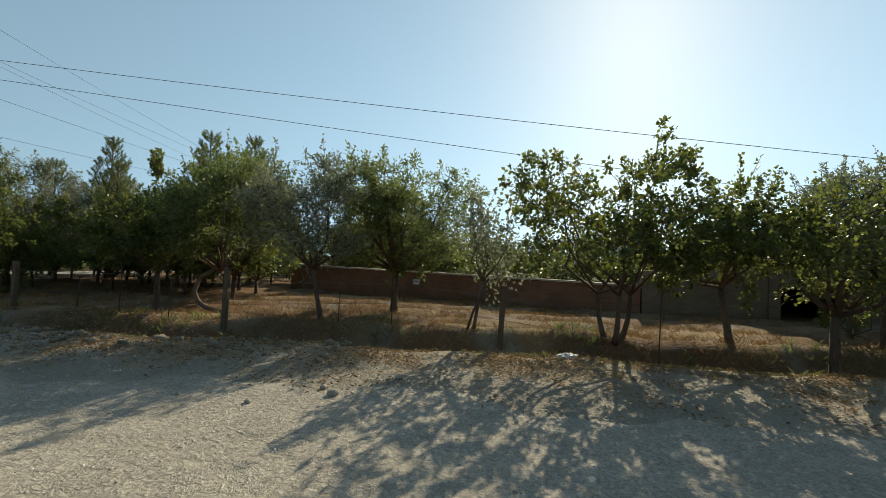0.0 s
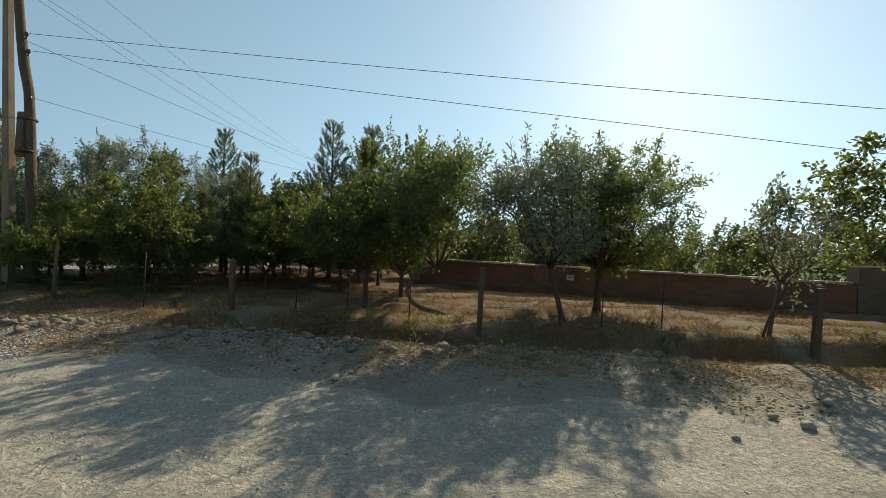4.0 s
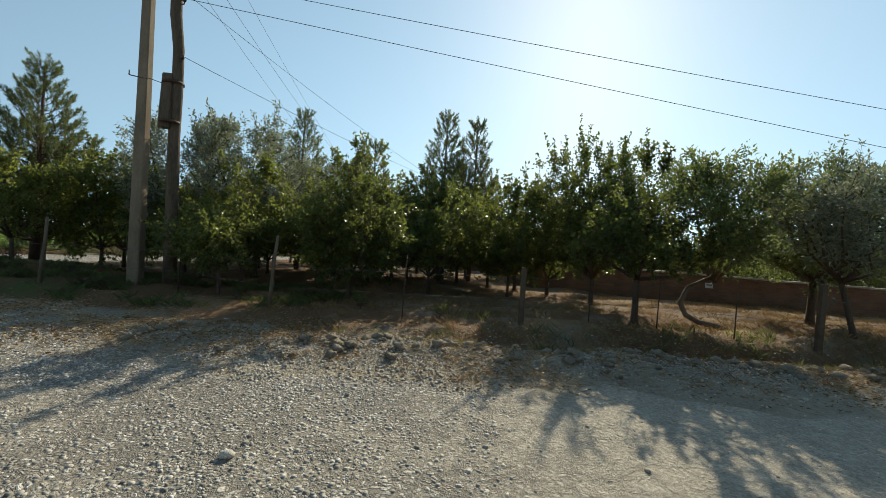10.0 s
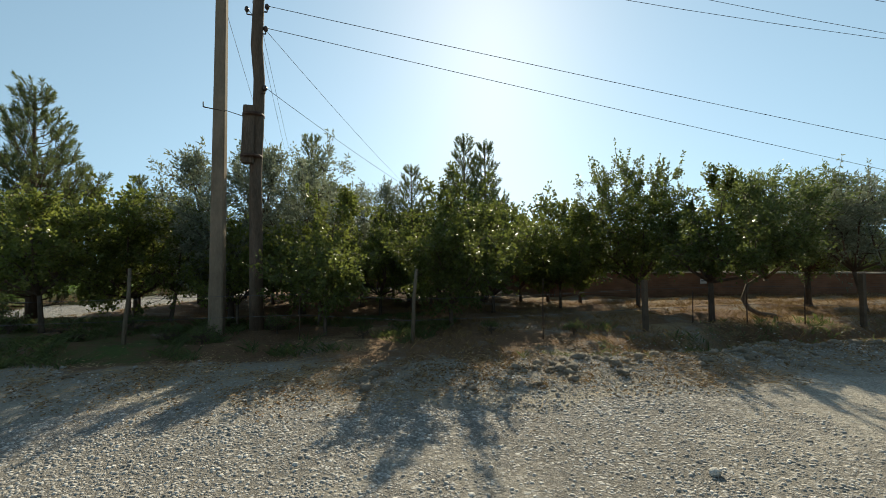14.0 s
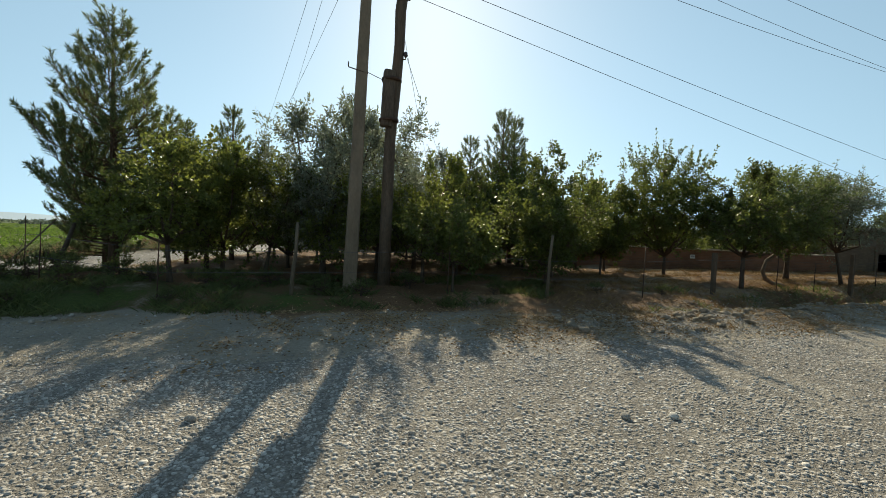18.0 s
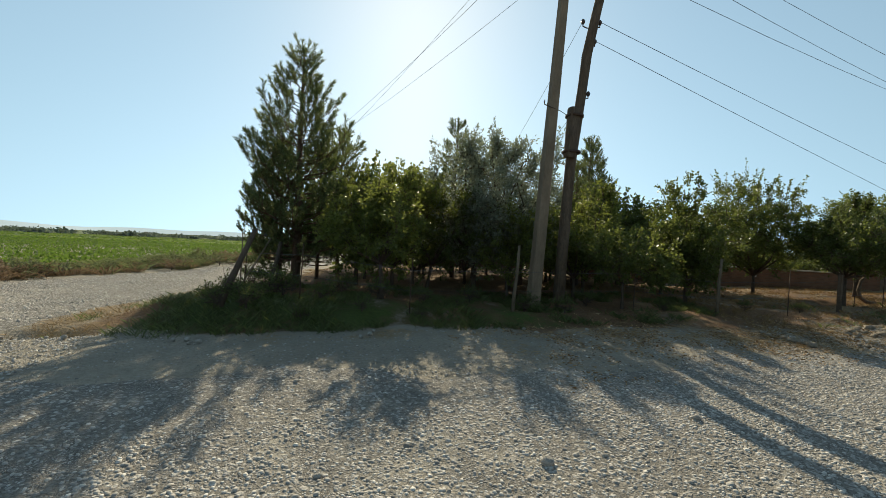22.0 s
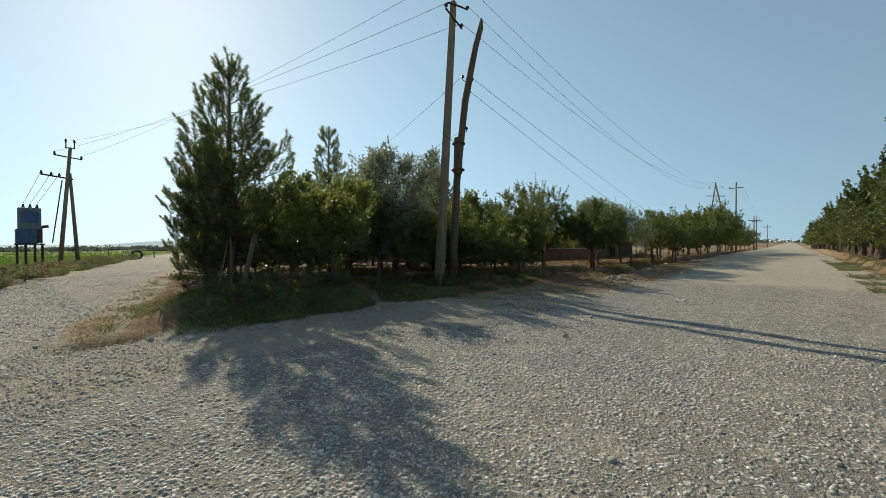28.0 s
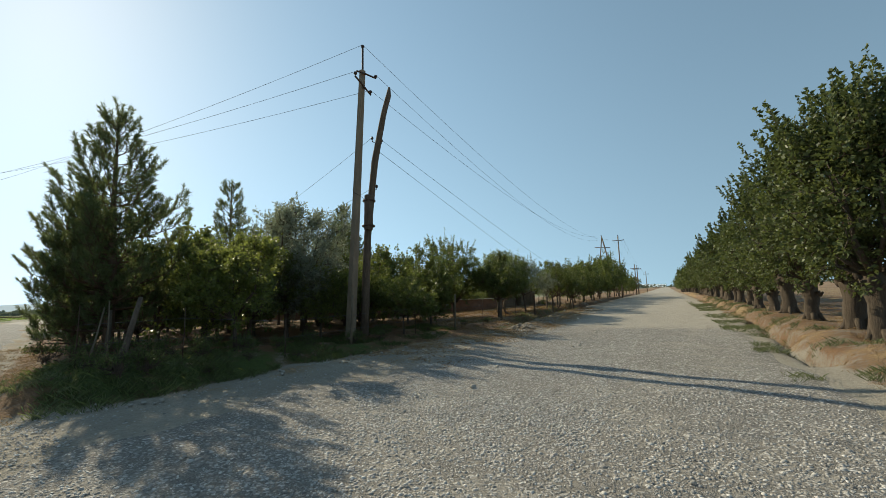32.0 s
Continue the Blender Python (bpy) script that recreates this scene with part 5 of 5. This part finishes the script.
def pebbles():
    """Loose gravel over the road, too fine to pick apart."""
    g = np.random.default_rng(4)
    n, k = 100000, 95000
    x = np.concatenate([g.uniform(-12, 22, n), g.uniform(-13, 4, k), 4 + 16 * g.random(26000) ** 1.4])
    y = np.concatenate([g.uniform(1.0, 5.6, n), -1.8 + 10.1 * g.random(k) ** 0.9, g.uniform(-1.8, 1.6, 26000)])
    lane_y = g.uniform(7.5, 26, 16000)
    x = np.concatenate([x, lane_left(lane_y) + 0.3 + g.random(16000) * (lane_right(lane_y) - 0.9 - lane_left(lane_y))])
    y = np.concatenate([y, lane_y])
    n = len(x)
    patch = wave(x, y, 0.7, 5.0) + 0.6 * wave(x, y, 2.3, 1.0)
    share = np.where(x < 8.2 + 0.5 * wave(y, x, 1.1), np.clip(0.75 + 0.5 * patch, 0.2, 1.0), 0.12) * np.where((y > 4.4) & (x > -8), 0.3, 1)
    keep = (g.random(n) < share) & ((y < front(x) - 0.1) | (x < lane_right(y) - 0.5))
    x, y = x[keep], y[keep]
    m = 14000
    vx = np.clip(g.normal(9.5, 3.4, m), 2.5, 18)
    x, y = np.concatenate([x, vx]), np.concatenate([y, g.normal(5.6, 0.5, m) + 0.05 * (vx - 9)])
    n = len(x)
    base, tri = [], []
    for ring, (size, z) in enumerate(((1.0, -0.2), (0.72, 0.62))):
        base += [(math.cos(k * 1.2566 + ring * 0.3) * size, math.sin(k * 1.2566 + ring * 0.3) * size, z) for k in range(5)]
    for k in range(5):
        j = (k + 1) % 5
        tri += [(k, j, 5 + j), (k, 5 + j, 5 + k)]
    tri += [(5, 6, 7), (5, 7, 8), (5, 8, 9)]
    base, tri = np.array(base), np.array(tri)
    r = 0.0095 + 0.017 * g.random(n) ** 2.4 + 0.016 * (g.random(n) < 0.02) * g.random(n)
    r = np.where((x > 8.5) & (y < 4.6), r * 0.7, np.where(y > 9, r * 1.3, np.where(y > 4.8, r * 0.8, r)))
    a = g.uniform(0, 6.3, n)
    sc = np.stack([r, r * g.uniform(0.6, 1, n), r * g.uniform(0.45, 0.85, n)], 1)
    v = base[None] * sc[:, None] * (1 + 0.13 * g.normal(size=(n, len(base), 1)).clip(-1.5, 1.5))
    c, s = np.cos(a)[:, None], np.sin(a)[:, None]
    v = np.stack([v[..., 0] * c - v[..., 1] * s, v[..., 0] * s + v[..., 1] * c, v[..., 2]], -1)
    v += np.stack([x, y, height(x, y) + np.where(x < lane_right(y) - 0.5, 0.018, 0.01)], 1)[:, None]
    f = (tri[None] + (np.arange(n) * len(base))[:, None, None]).reshape(-1, 3)
    me = bpy.data.meshes.new("pebbles")
    me.vertices.add(n * len(base))
    me.vertices.foreach_set("co", v.astype(np.float32).ravel())
    me.loops.add(f.size)
    me.loops.foreach_set("vertex_index", f.astype(np.int32).ravel())
    me.polygons.add(len(f))
    me.polygons.foreach_set("loop_start", np.arange(0, f.size, 3, dtype=np.int32))
    me.update(calc_edges=True)
    m, nt, p = material("pebble", 0.9)
    geo = nt.nodes.new("ShaderNodeNewGeometry")
    nt.links.new(ramp(nt, geo.outputs["Random Per Island"], [(0.0, (0.20, 0.186, 0.168)), (0.5, (0.40, 0.372, 0.338)), (0.88, (0.50, 0.466, 0.425)), (1.0, (0.66, 0.62, 0.57))]), p.inputs["Base Color"])
    me.materials.append(m)
    return tagged(new("gravel_pebbles", me), "loose grey and beige gravel pebbles on the road", "gravel", kind="stuff")


pebbles()


def blades(name, label, mat, pts, h, w, tilt, per, seed, category="grass"):
    """Tufts of grass at points: thin blades that bend outwards."""
    g = np.random.default_rng(seed)
    pts = np.repeat(np.asarray(pts), per, 0)
    n = len(pts)
    p = pts + g.normal(size=(n, 2)) * 0.045
    base = np.stack([p[:, 0], p[:, 1], height(p[:, 0], p[:, 1]) - 0.01], 1)
    hh = h * g.uniform(0.35, 1.15, (n, 1))
    a = g.uniform(0, 6.3, n)
    out = np.stack([np.cos(a), np.sin(a), 0 * a], 1)
    lean = out * tilt * hh * g.random((n, 1))
    s = np.stack([-np.sin(a), np.cos(a), 0 * a], 1) * w
    up = np.array([0, 0, 1.0])
    q = np.stack([base - s * 0.5, base + s * 0.5, base + lean * 0.6 + up * hh * 0.65 + s * 0.4, base + lean * 1.3 + up * hh], 1)
    return tagged(new(name, quads(name, q, mat)), label, category, kind="stuff")


BRUSH = leaf_material("brush leaves", (0.08, 0.095, 0.045), (0.22, 0.235, 0.12), (0.24, 0.27, 0.11), 0.4, 0.7)
BRUSH_DRY = leaf_material("dry brush", (0.15, 0.10, 0.065), (0.36, 0.25, 0.165), (0.32, 0.21, 0.12), 0.35, 0.8)
CROP = leaf_material("crop leaves", (0.045, 0.085, 0.018), (0.115, 0.19, 0.04), (0.22, 0.34, 0.055), 0.4, 0.65)
g = np.random.default_rng(8)


def scatter(n, x0, x1, y0, y1, ok):
    p = np.stack([g.uniform(x0, x1, n), g.uniform(y0, y1, n)], 1)
    return p[ok(p[:, 0], p[:, 1])]


inside = lambda x, y: (y > front(x) + 0.1) & (x > lane_right(y) + 0.4)
blades("dry_grass", "dry straw-coloured grass between the orchard trees", GRASS_DRY, scatter(5200, 4, 27, 6, 14, lambda x, y: inside(x, y) & (wave(x, y, 0.9, 4.0) > -0.35)), 0.11, 0.006, 1.1, 7, 1)
blades("dry_verge_grass", "short dry grass and straw on the dusty verge", GRASS_DRY, scatter(3000, 3, 26, 4.2, 7.0, lambda x, y: (y < front(x) + 0.3) & (y > front(x) - 1.3) & (wave(x, y, 1.6, 2.0) > -0.25)), 0.07, 0.006, 1.3, 6, 2)
blades("corner_straw", "dry yellow grass at the road corner", GRASS_DRY, scatter(2600, -9.8, -3.5, 7.8, 22, lambda x, y: (x < lane_right(y) + 0.9) & (x > lane_right(y) - 0.5) & (wave(x, y, 1.9, 6.0) > -0.4)), 0.075, 0.006, 1.2, 7, 3)
blades("tip_weeds", "dusty grey-green weeds thinning out towards the corner", BRUSH, scatter(2600, -8.6, 2.0, 7.0, 12.0, lambda x, y: (y > front(x) - 0.3) & (x > lane_right(y) - 0.3) & (x < lane_right(y) + 4 + 0 * y) & (wave(x, y, 2.1, 3.0) + 0.5 * wave(x, y, 4.3, 1.0) > 0.1)), 0.13, 0.012, 1.2, 7, 9, "weeds")
blades("south_straw", "dry stubble under the mulberry trees", GRASS_DRY, scatter(3600, -4, 40, -7.5, -2.5, lambda x, y: wave(x, y, 1.1, 1.0) > -0.3), 0.075, 0.0045, 1.2, 8, 4)
blades("bank_weeds", "patchy yellow-green grass along the roadside ditch", BRUSH, scatter(4600, -3, 40, -3.7, -1.6, lambda x, y: wave(x, y, 0.9, 5.0) + 0.6 * wave(x, y, 2.4, 1.0) > 0.15), 0.12, 0.008, 1.3, 8, 16)
blades("green_weeds", "low green weeds at the orchard corner", GRASS_GREEN, scatter(3300, -7.9, 5.5, 7.2, 11.5, lambda x, y: (y > front(x) + 0.05) & (x > lane_right(y) + 0.95 + 0.35 * wave(x, y, 1.7, 1.0)) & (wave(x, y, 1.2, 7.0) + 0.5 * wave(x, y, 3.1, 2.0) > -0.05 - 0.15 * (x > -3) + np.clip(x, 0, 9) * 0.1)), 0.14, 0.010, 1.4, 9, 5, "weeds")
blades("ditch_weeds", "sparse dusty weeds along the ditch", GRASS_GREEN, scatter(700, 5, 27, 6, 8.5, lambda x, y: inside(x, y) & (wave(x, y, 1.5, 9.0) > 0.35)), 0.17, 0.014, 1.0, 8, 6, "weeds")


blades("ditch_grass", "short dull grey-green grass along the shaded ditch", BRUSH, scatter(3600, 6.5, 27, 5.6, 8.2, lambda x, y: (y > front(x) - 0.15) & (y < front(x) + 1.0 + 0.2 * wave(x, y, 1.0)) & (wave(x, y, 1.8, 4.0) > -0.2)), 0.065, 0.007, 1.3, 9, 15)


LITTER = leaf_material("fallen leaves", (0.15, 0.085, 0.042), (0.55, 0.37, 0.20), (0.30, 0.19, 0.09), 0.12, 0.8)


def leaf_litter():
    q = np.random.default_rng(12)
    p = np.stack([q.uniform(-3, 25, 36000), q.normal(6.0, 0.9, 36000)], 1)
    p = p[(p[:, 1] > 4.3) & (wave(p[:, 0], p[:, 1], 1.3, 3.0) + 0.6 * wave(p[:, 0], p[:, 1], 3.7, 5.0) + q.normal(size=len(p)) * 0.25 > 0.1)]
    at = np.stack([p[:, 0], p[:, 1], height(p[:, 0], p[:, 1]) + 0.022], 1)
    way = np.stack([q.normal(size=len(p)), q.normal(size=len(p)), q.normal(size=len(p)) * 0.15], 1)
    return tagged(new("leaf_litter", quads("leaf_litter", leaf_quads(q, at, way, 0.055, 0.022), LITTER)), "dry fallen leaves and straw on the ground", "leaf litter", kind="stuff")


leaf_litter()


def straw_stalks():
    """Broken dry stalks strewn over the verge and the corner."""
    q = np.random.default_rng(14)
    n = 26000
    x = q.uniform(-2.5, 25, n)
    y = front(x) - 0.75 + q.normal(size=n) * 0.55
    cx = q.uniform(-9.2, -4.5, 5000)
    cy = q.uniform(8.0, 14, 5000)
    near = np.abs(cx - lane_right(cy) - 0.2) < 0.7
    x, y = np.concatenate([x, cx[near]]), np.concatenate([y, cy[near]])
    ok = wave(x, y, 1.1, 3.0) + 0.7 * wave(x, y, 2.9, 5.0) + q.normal(size=len(x)) * 0.25 > 0.15
    x, y = x[ok], y[ok]
    at = np.stack([x, y, height(x, y) + 0.015 + 0.02 * q.random(len(x))], 1)
    way = np.stack([q.normal(size=len(x)), q.normal(size=len(x)), q.normal(size=len(x)) * 0.22], 1)
    return tagged(new("straw_stalks", quads("straw_stalks", leaf_quads(q, at, way, 0.16, 0.008, 0.1), STRAW)), "broken tan straw stalks strewn over the verge", "straw", kind="stuff")


STRAW = leaf_material("straw", (0.22, 0.135, 0.07), (0.56, 0.40, 0.225), (0.30, 0.20, 0.10), 0.12, 0.75)
straw_stalks()


def bush(seed, r, h, mat, label, x, y, per=20, leaf=(0.085, 0.04)):
    w, l = broad_tree(seed, h, r, 0.12, stem=0.02, clumps=40, per=per, leaf=leaf, shoots=6, shoot_len=0.25, low=0.05, hollow=0.3, limbs=7, spread_of=0.09)
    return tree_thing("shrub", label, w, l, BARK, mat, x, y, 0, "roadside shrubs")


sh = bush(70, 0.9, 0.75, BRUSH, "low dusty green shrub beside the side road", -9.6, 24.5)
tagged(sh, category="shrub")
dry = bush(73, 0.85, 0.6, BRUSH_DRY, "low rust-brown dry shrub beside the side road", -12.9, 13.6)
tagged(dry, category="shrub")
for k in range(46):
    y = 12.5 + k * 0.8 + 0.5 * math.sin(k * 3.1)
    x = float(lane_left(y)) - rng.uniform(0.3, 2.4)
    c = copy_thing(dry if k % 3 == 0 or y < 16 else sh, pose(x, y, on(x, y), 0, 0, k * 50))
    s = rng.uniform(0.5, 1.0)
    c.matrix_basis = pose(x, y, on(x, y), 0, 0, k * 50) @ Matrix.Diagonal((s * 1.3, s * 1.3, s * 0.85, 1))
rb = bush(71, 0.6, 0.9, LEAF_FRESH, "yellow-green leafy bush near the outbuilding", 27.2, 9.9)
tagged(rb, category="shrub")
mw = bush(72, 0.3, 0.36, GRASS_GREEN, "tall green weed at the orchard corner", -6.6, 8.6, 26, (0.055, 0.022))
tagged(mw, category="weed", group="tall weeds")
for x, y, s in ((-5.2, 8.1, 0.54), (-4.1, 8.4, 0.66), (-3.0, 8.1, 0.48), (-2.0, 8.7, 0.6), (0.4, 8.2, 0.8), (1.6, 8.9, 0.9), (-5.9, 9.2, 0.72), (3.4, 8.2, 0.7), (-0.4, 8.6, 0.9), (7.6, 7.5, 0.6), (6.0, 7.9, 0.6), (-6.1, 8.5, 1.0), (-5.5, 9.3, 1.1), (-4.8, 9.0, 0.9), (-4.3, 9.8, 1.1), (-6.4, 9.9, 1.0), (-5.6, 10.4, 1.2), (-3.6, 9.3, 0.9), (-2.6, 9.2, 0.8), (-1.4, 9.4, 0.9), (-5.9, 11.4, 1.1), (-6.2, 12.4, 1.2)):
    c = copy_thing(mw, pose(x, y, on(x, y), 0, 0, x * 90))
    c.matrix_basis = pose(x, y, on(x, y), 0, 0, x * 90) @ Matrix.Diagonal((s, s, s, 1))


CROP_PALE = leaf_material("pale crop leaves", (0.10, 0.15, 0.04), (0.24, 0.31, 0.09), (0.34, 0.44, 0.10), 0.4, 0.65)


def crop_field():
    """Rows of low crop, and the far fields as bands of darker and paler green."""
    q = np.random.default_rng(30)
    n = 60000
    y = 22 + 80 * q.random(n) ** 1.6
    x = q.uniform(-80, 25, n) * (0.4 + y / 90)
    x = np.round(x / 0.75) * 0.75 + q.normal(size=n) * 0.14
    ok = x < lane_left(y) - 3.2 - 0.8 * wave(x, y, 0.7, 3.0)
    x, y = x[ok], y[ok]
    at = np.repeat(np.stack([x, y, height(x, y)], 1), 2, 0)
    at[:, :2] += q.normal(size=(len(at), 2)) * 0.12
    way = q.normal(size=(len(at), 3)) * 0.6 + np.array([0, 0, 0.55])
    tagged(new("crop_field", quads("crop_field", leaf_quads(q, at, way, 0.17, 0.11), CROP)), "low green crop rows in the wide field", "crop", kind="stuff")
    n = 70000
    a, d = np.radians(q.uniform(-78, 24, n)), 95 * (600 / 95) ** q.random(n)
    x, y = np.sin(a) * d, np.cos(a) * d
    ok = (x < lane_left(y) - 4) | (y > 140)
    x, y, d = x[ok], y[ok], d[ok]
    at = np.stack([x, y, height(x, y)], 1)
    way = q.normal(size=(len(at), 3)) * 0.8 + np.array([0, 0, 0.4])
    leaf = leaf_quads(q, at, way, 1.0, 0.8)
    leaf = at[:, None] + (leaf - at[:, None]) * np.stack([d / 220 + 0.35, d / 220 + 0.35, 0 * d + 0.3], 1)[:, None]
    pale = ((y > 118) & (y < 150)) | ((y > 210) & (y < 260)) | ((y > 400) & (y < 470))
    tagged(new("far_crop", quads("far_crop", leaf[~pale], CROP)), "wide green fields reaching to the horizon", "crop", kind="stuff")
    tagged(new("far_pale_crop", quads("far_pale_crop", leaf[pale], CROP_PALE)), "bands of paler yellow-green crop in the far fields", "crop", kind="stuff")


crop_field()


def field_edge():
    """Rough weeds between the side road and the crop."""
    q = np.random.default_rng(33)
    n = 15000
    y = 12 + 46 * q.random(n) ** 1.3
    x = lane_left(y) - 0.1 - 4.4 * q.random(n)
    depth = lane_left(y) - x
    mound = wave(x, y, 0.8, 2.0) + 0.7 * wave(x, y, 2.1, 4.0)
    ok = mound + q.normal(size=n) * 0.2 > 0.75 - 0.75 * np.clip(depth, 0, 1.2)
    pts, mound = np.stack([x[ok], y[ok]], 1), mound[ok]
    brown = (pts[:, 1] < 20) & (q.random(len(pts)) < 0.75) | (q.random(len(pts)) < 0.35)
    tall = mound > 0.45
    blades("edge_weeds", "low dusty grey-green weeds between side road and field", BRUSH, pts[~brown & ~tall], 0.17, 0.013, 1.6, 5, 34, "weeds")
    blades("tall_edge_weeds", "rough grey-green weed clumps between side road and field", BRUSH, pts[~brown & tall], 0.34, 0.015, 1.5, 6, 36, "weeds")
    blades("edge_dry_weeds", "dry rust-brown weeds beside the side road", BRUSH_DRY, pts[brown], 0.21, 0.012, 1.6, 6, 35, "weeds")


field_edge()


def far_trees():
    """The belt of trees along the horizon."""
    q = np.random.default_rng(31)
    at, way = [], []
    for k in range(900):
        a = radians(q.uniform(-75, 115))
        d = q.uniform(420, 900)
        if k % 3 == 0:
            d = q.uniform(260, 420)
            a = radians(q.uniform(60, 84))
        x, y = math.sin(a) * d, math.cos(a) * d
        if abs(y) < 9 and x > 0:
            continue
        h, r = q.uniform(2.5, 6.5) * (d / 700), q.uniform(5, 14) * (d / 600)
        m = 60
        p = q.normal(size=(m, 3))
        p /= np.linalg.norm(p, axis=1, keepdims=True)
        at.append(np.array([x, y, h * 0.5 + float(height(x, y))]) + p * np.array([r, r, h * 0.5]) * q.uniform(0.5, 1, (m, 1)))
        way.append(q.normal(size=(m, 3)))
    return tagged(new("distant_trees", quads("distant_trees", leaf_quads(q, np.concatenate(at), np.concatenate(way), 2.6, 2.2), HAZE_TINTED)), "belt of distant trees along the horizon, leaf colour tinted for haze", "trees", kind="stuff")


# leaf colours greyed and lightened, with the haze of distance painted in
HAZE_TINTED = leaf_material("haze-tinted leaves", (0.10, 0.125, 0.10), (0.17, 0.20, 0.165), (0.16, 0.19, 0.13), 0.3, 0.8)
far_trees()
# haze is put into the hills as blue-grey colour and a pale glow
HAZE_HILL = plain("haze-tinted hills", (0.33, 0.38, 0.44), 1.0, 0, 0.08, 0.002, 0.0)
haze = HAZE_HILL.node_tree.nodes["Principled BSDF"].inputs
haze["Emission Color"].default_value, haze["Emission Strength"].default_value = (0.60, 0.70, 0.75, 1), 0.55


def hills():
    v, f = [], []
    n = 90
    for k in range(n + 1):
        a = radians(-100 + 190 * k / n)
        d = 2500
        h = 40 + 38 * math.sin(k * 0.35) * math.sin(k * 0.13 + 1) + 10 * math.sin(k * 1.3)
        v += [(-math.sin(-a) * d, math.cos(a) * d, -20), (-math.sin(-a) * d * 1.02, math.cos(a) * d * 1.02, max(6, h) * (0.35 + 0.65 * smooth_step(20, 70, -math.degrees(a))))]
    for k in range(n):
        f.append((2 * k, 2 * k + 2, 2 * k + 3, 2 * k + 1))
    return tagged(new("backdrop", mesh_of("backdrop", v, f, HAZE_HILL, True)), "faint hills on the horizon with haze put into their colour and glow", "hills", kind="structure")


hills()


def sign_plate():
    t = thing("sign_plate", "small white plate fixed to the brick wall", "sign", 16.6, 14.27, 0.72, -15)
    box_part("plate", (0.24, 0.015, 0.18), (0, -0.012, 0), PLASTIC, t, 0.004)
    box_part("mark", (0.16, 0.006, 0.04), (0, -0.022, 0.02), PAINT_GREY, t, 0.001)


sign_plate()


def plastic_bag():
    bm = bmesh.new()
    bmesh.ops.create_icosphere(bm, subdivisions=3, radius=1)
    for v in bm.verts:
        k = 1 + 0.5 * noise.noise(v.co * 2.1) + 0.35 * noise.noise(v.co * 5.0 + Vector((3, 1, 2)))
        v.co = Vector((v.co.x * k * 0.16, v.co.y * k * 0.09, max(-0.02, v.co.z * k * 0.06)))
    ob = part("plastic_bag", bm, PLASTIC)
    ob.matrix_basis = pose(20.7, 6.75, on(20.7, 6.75) + 0.02, 0, 0, 15)
    tagged(ob, "crumpled dirty white plastic bag lying by the ditch", "bag")


plastic_bag()


def tyre(x, y):
    t = thing("old_tyre", "old black tyre standing in the field", "tyre", x, y, on(x, y) + 0.45, 0)
    v, f = [], []
    n, m = 20, 8
    for i in range(n):
        a = 2 * math.pi * i / n
        for k in range(m):
            b = 2 * math.pi * k / m
            r = 0.42 + 0.11 * math.cos(b)
            v.append((r * math.cos(a), 0.14 * math.sin(b), r * math.sin(a)))
    for i in range(n):
        for k in range(m):
            f.append((i * m + k, i * m + (k + 1) % m, ((i + 1) % n) * m + (k + 1) % m, ((i + 1) % n) * m + k))
    piece("tread", mesh_of("tread", v, f, RUBBER, True), t)


tyre(2.4, 53.0)


def pipe_barrier():
    t = thing("pipe_barrier", "long thin rusty pipe rail beside the field", "barrier")
    rod("pipe", (1.0, 58, 0.95), (7.2, 56.5, 0.7), 0.06, STEEL, t)
    for x, y in ((1.0, 58), (3.0, 57.5), (5.0, 57), (7.1, 56.5)):
        rod("pipe_leg", (x, y, -0.1), (x, y, 0.85), 0.05, STEEL, t)


pipe_barrier()
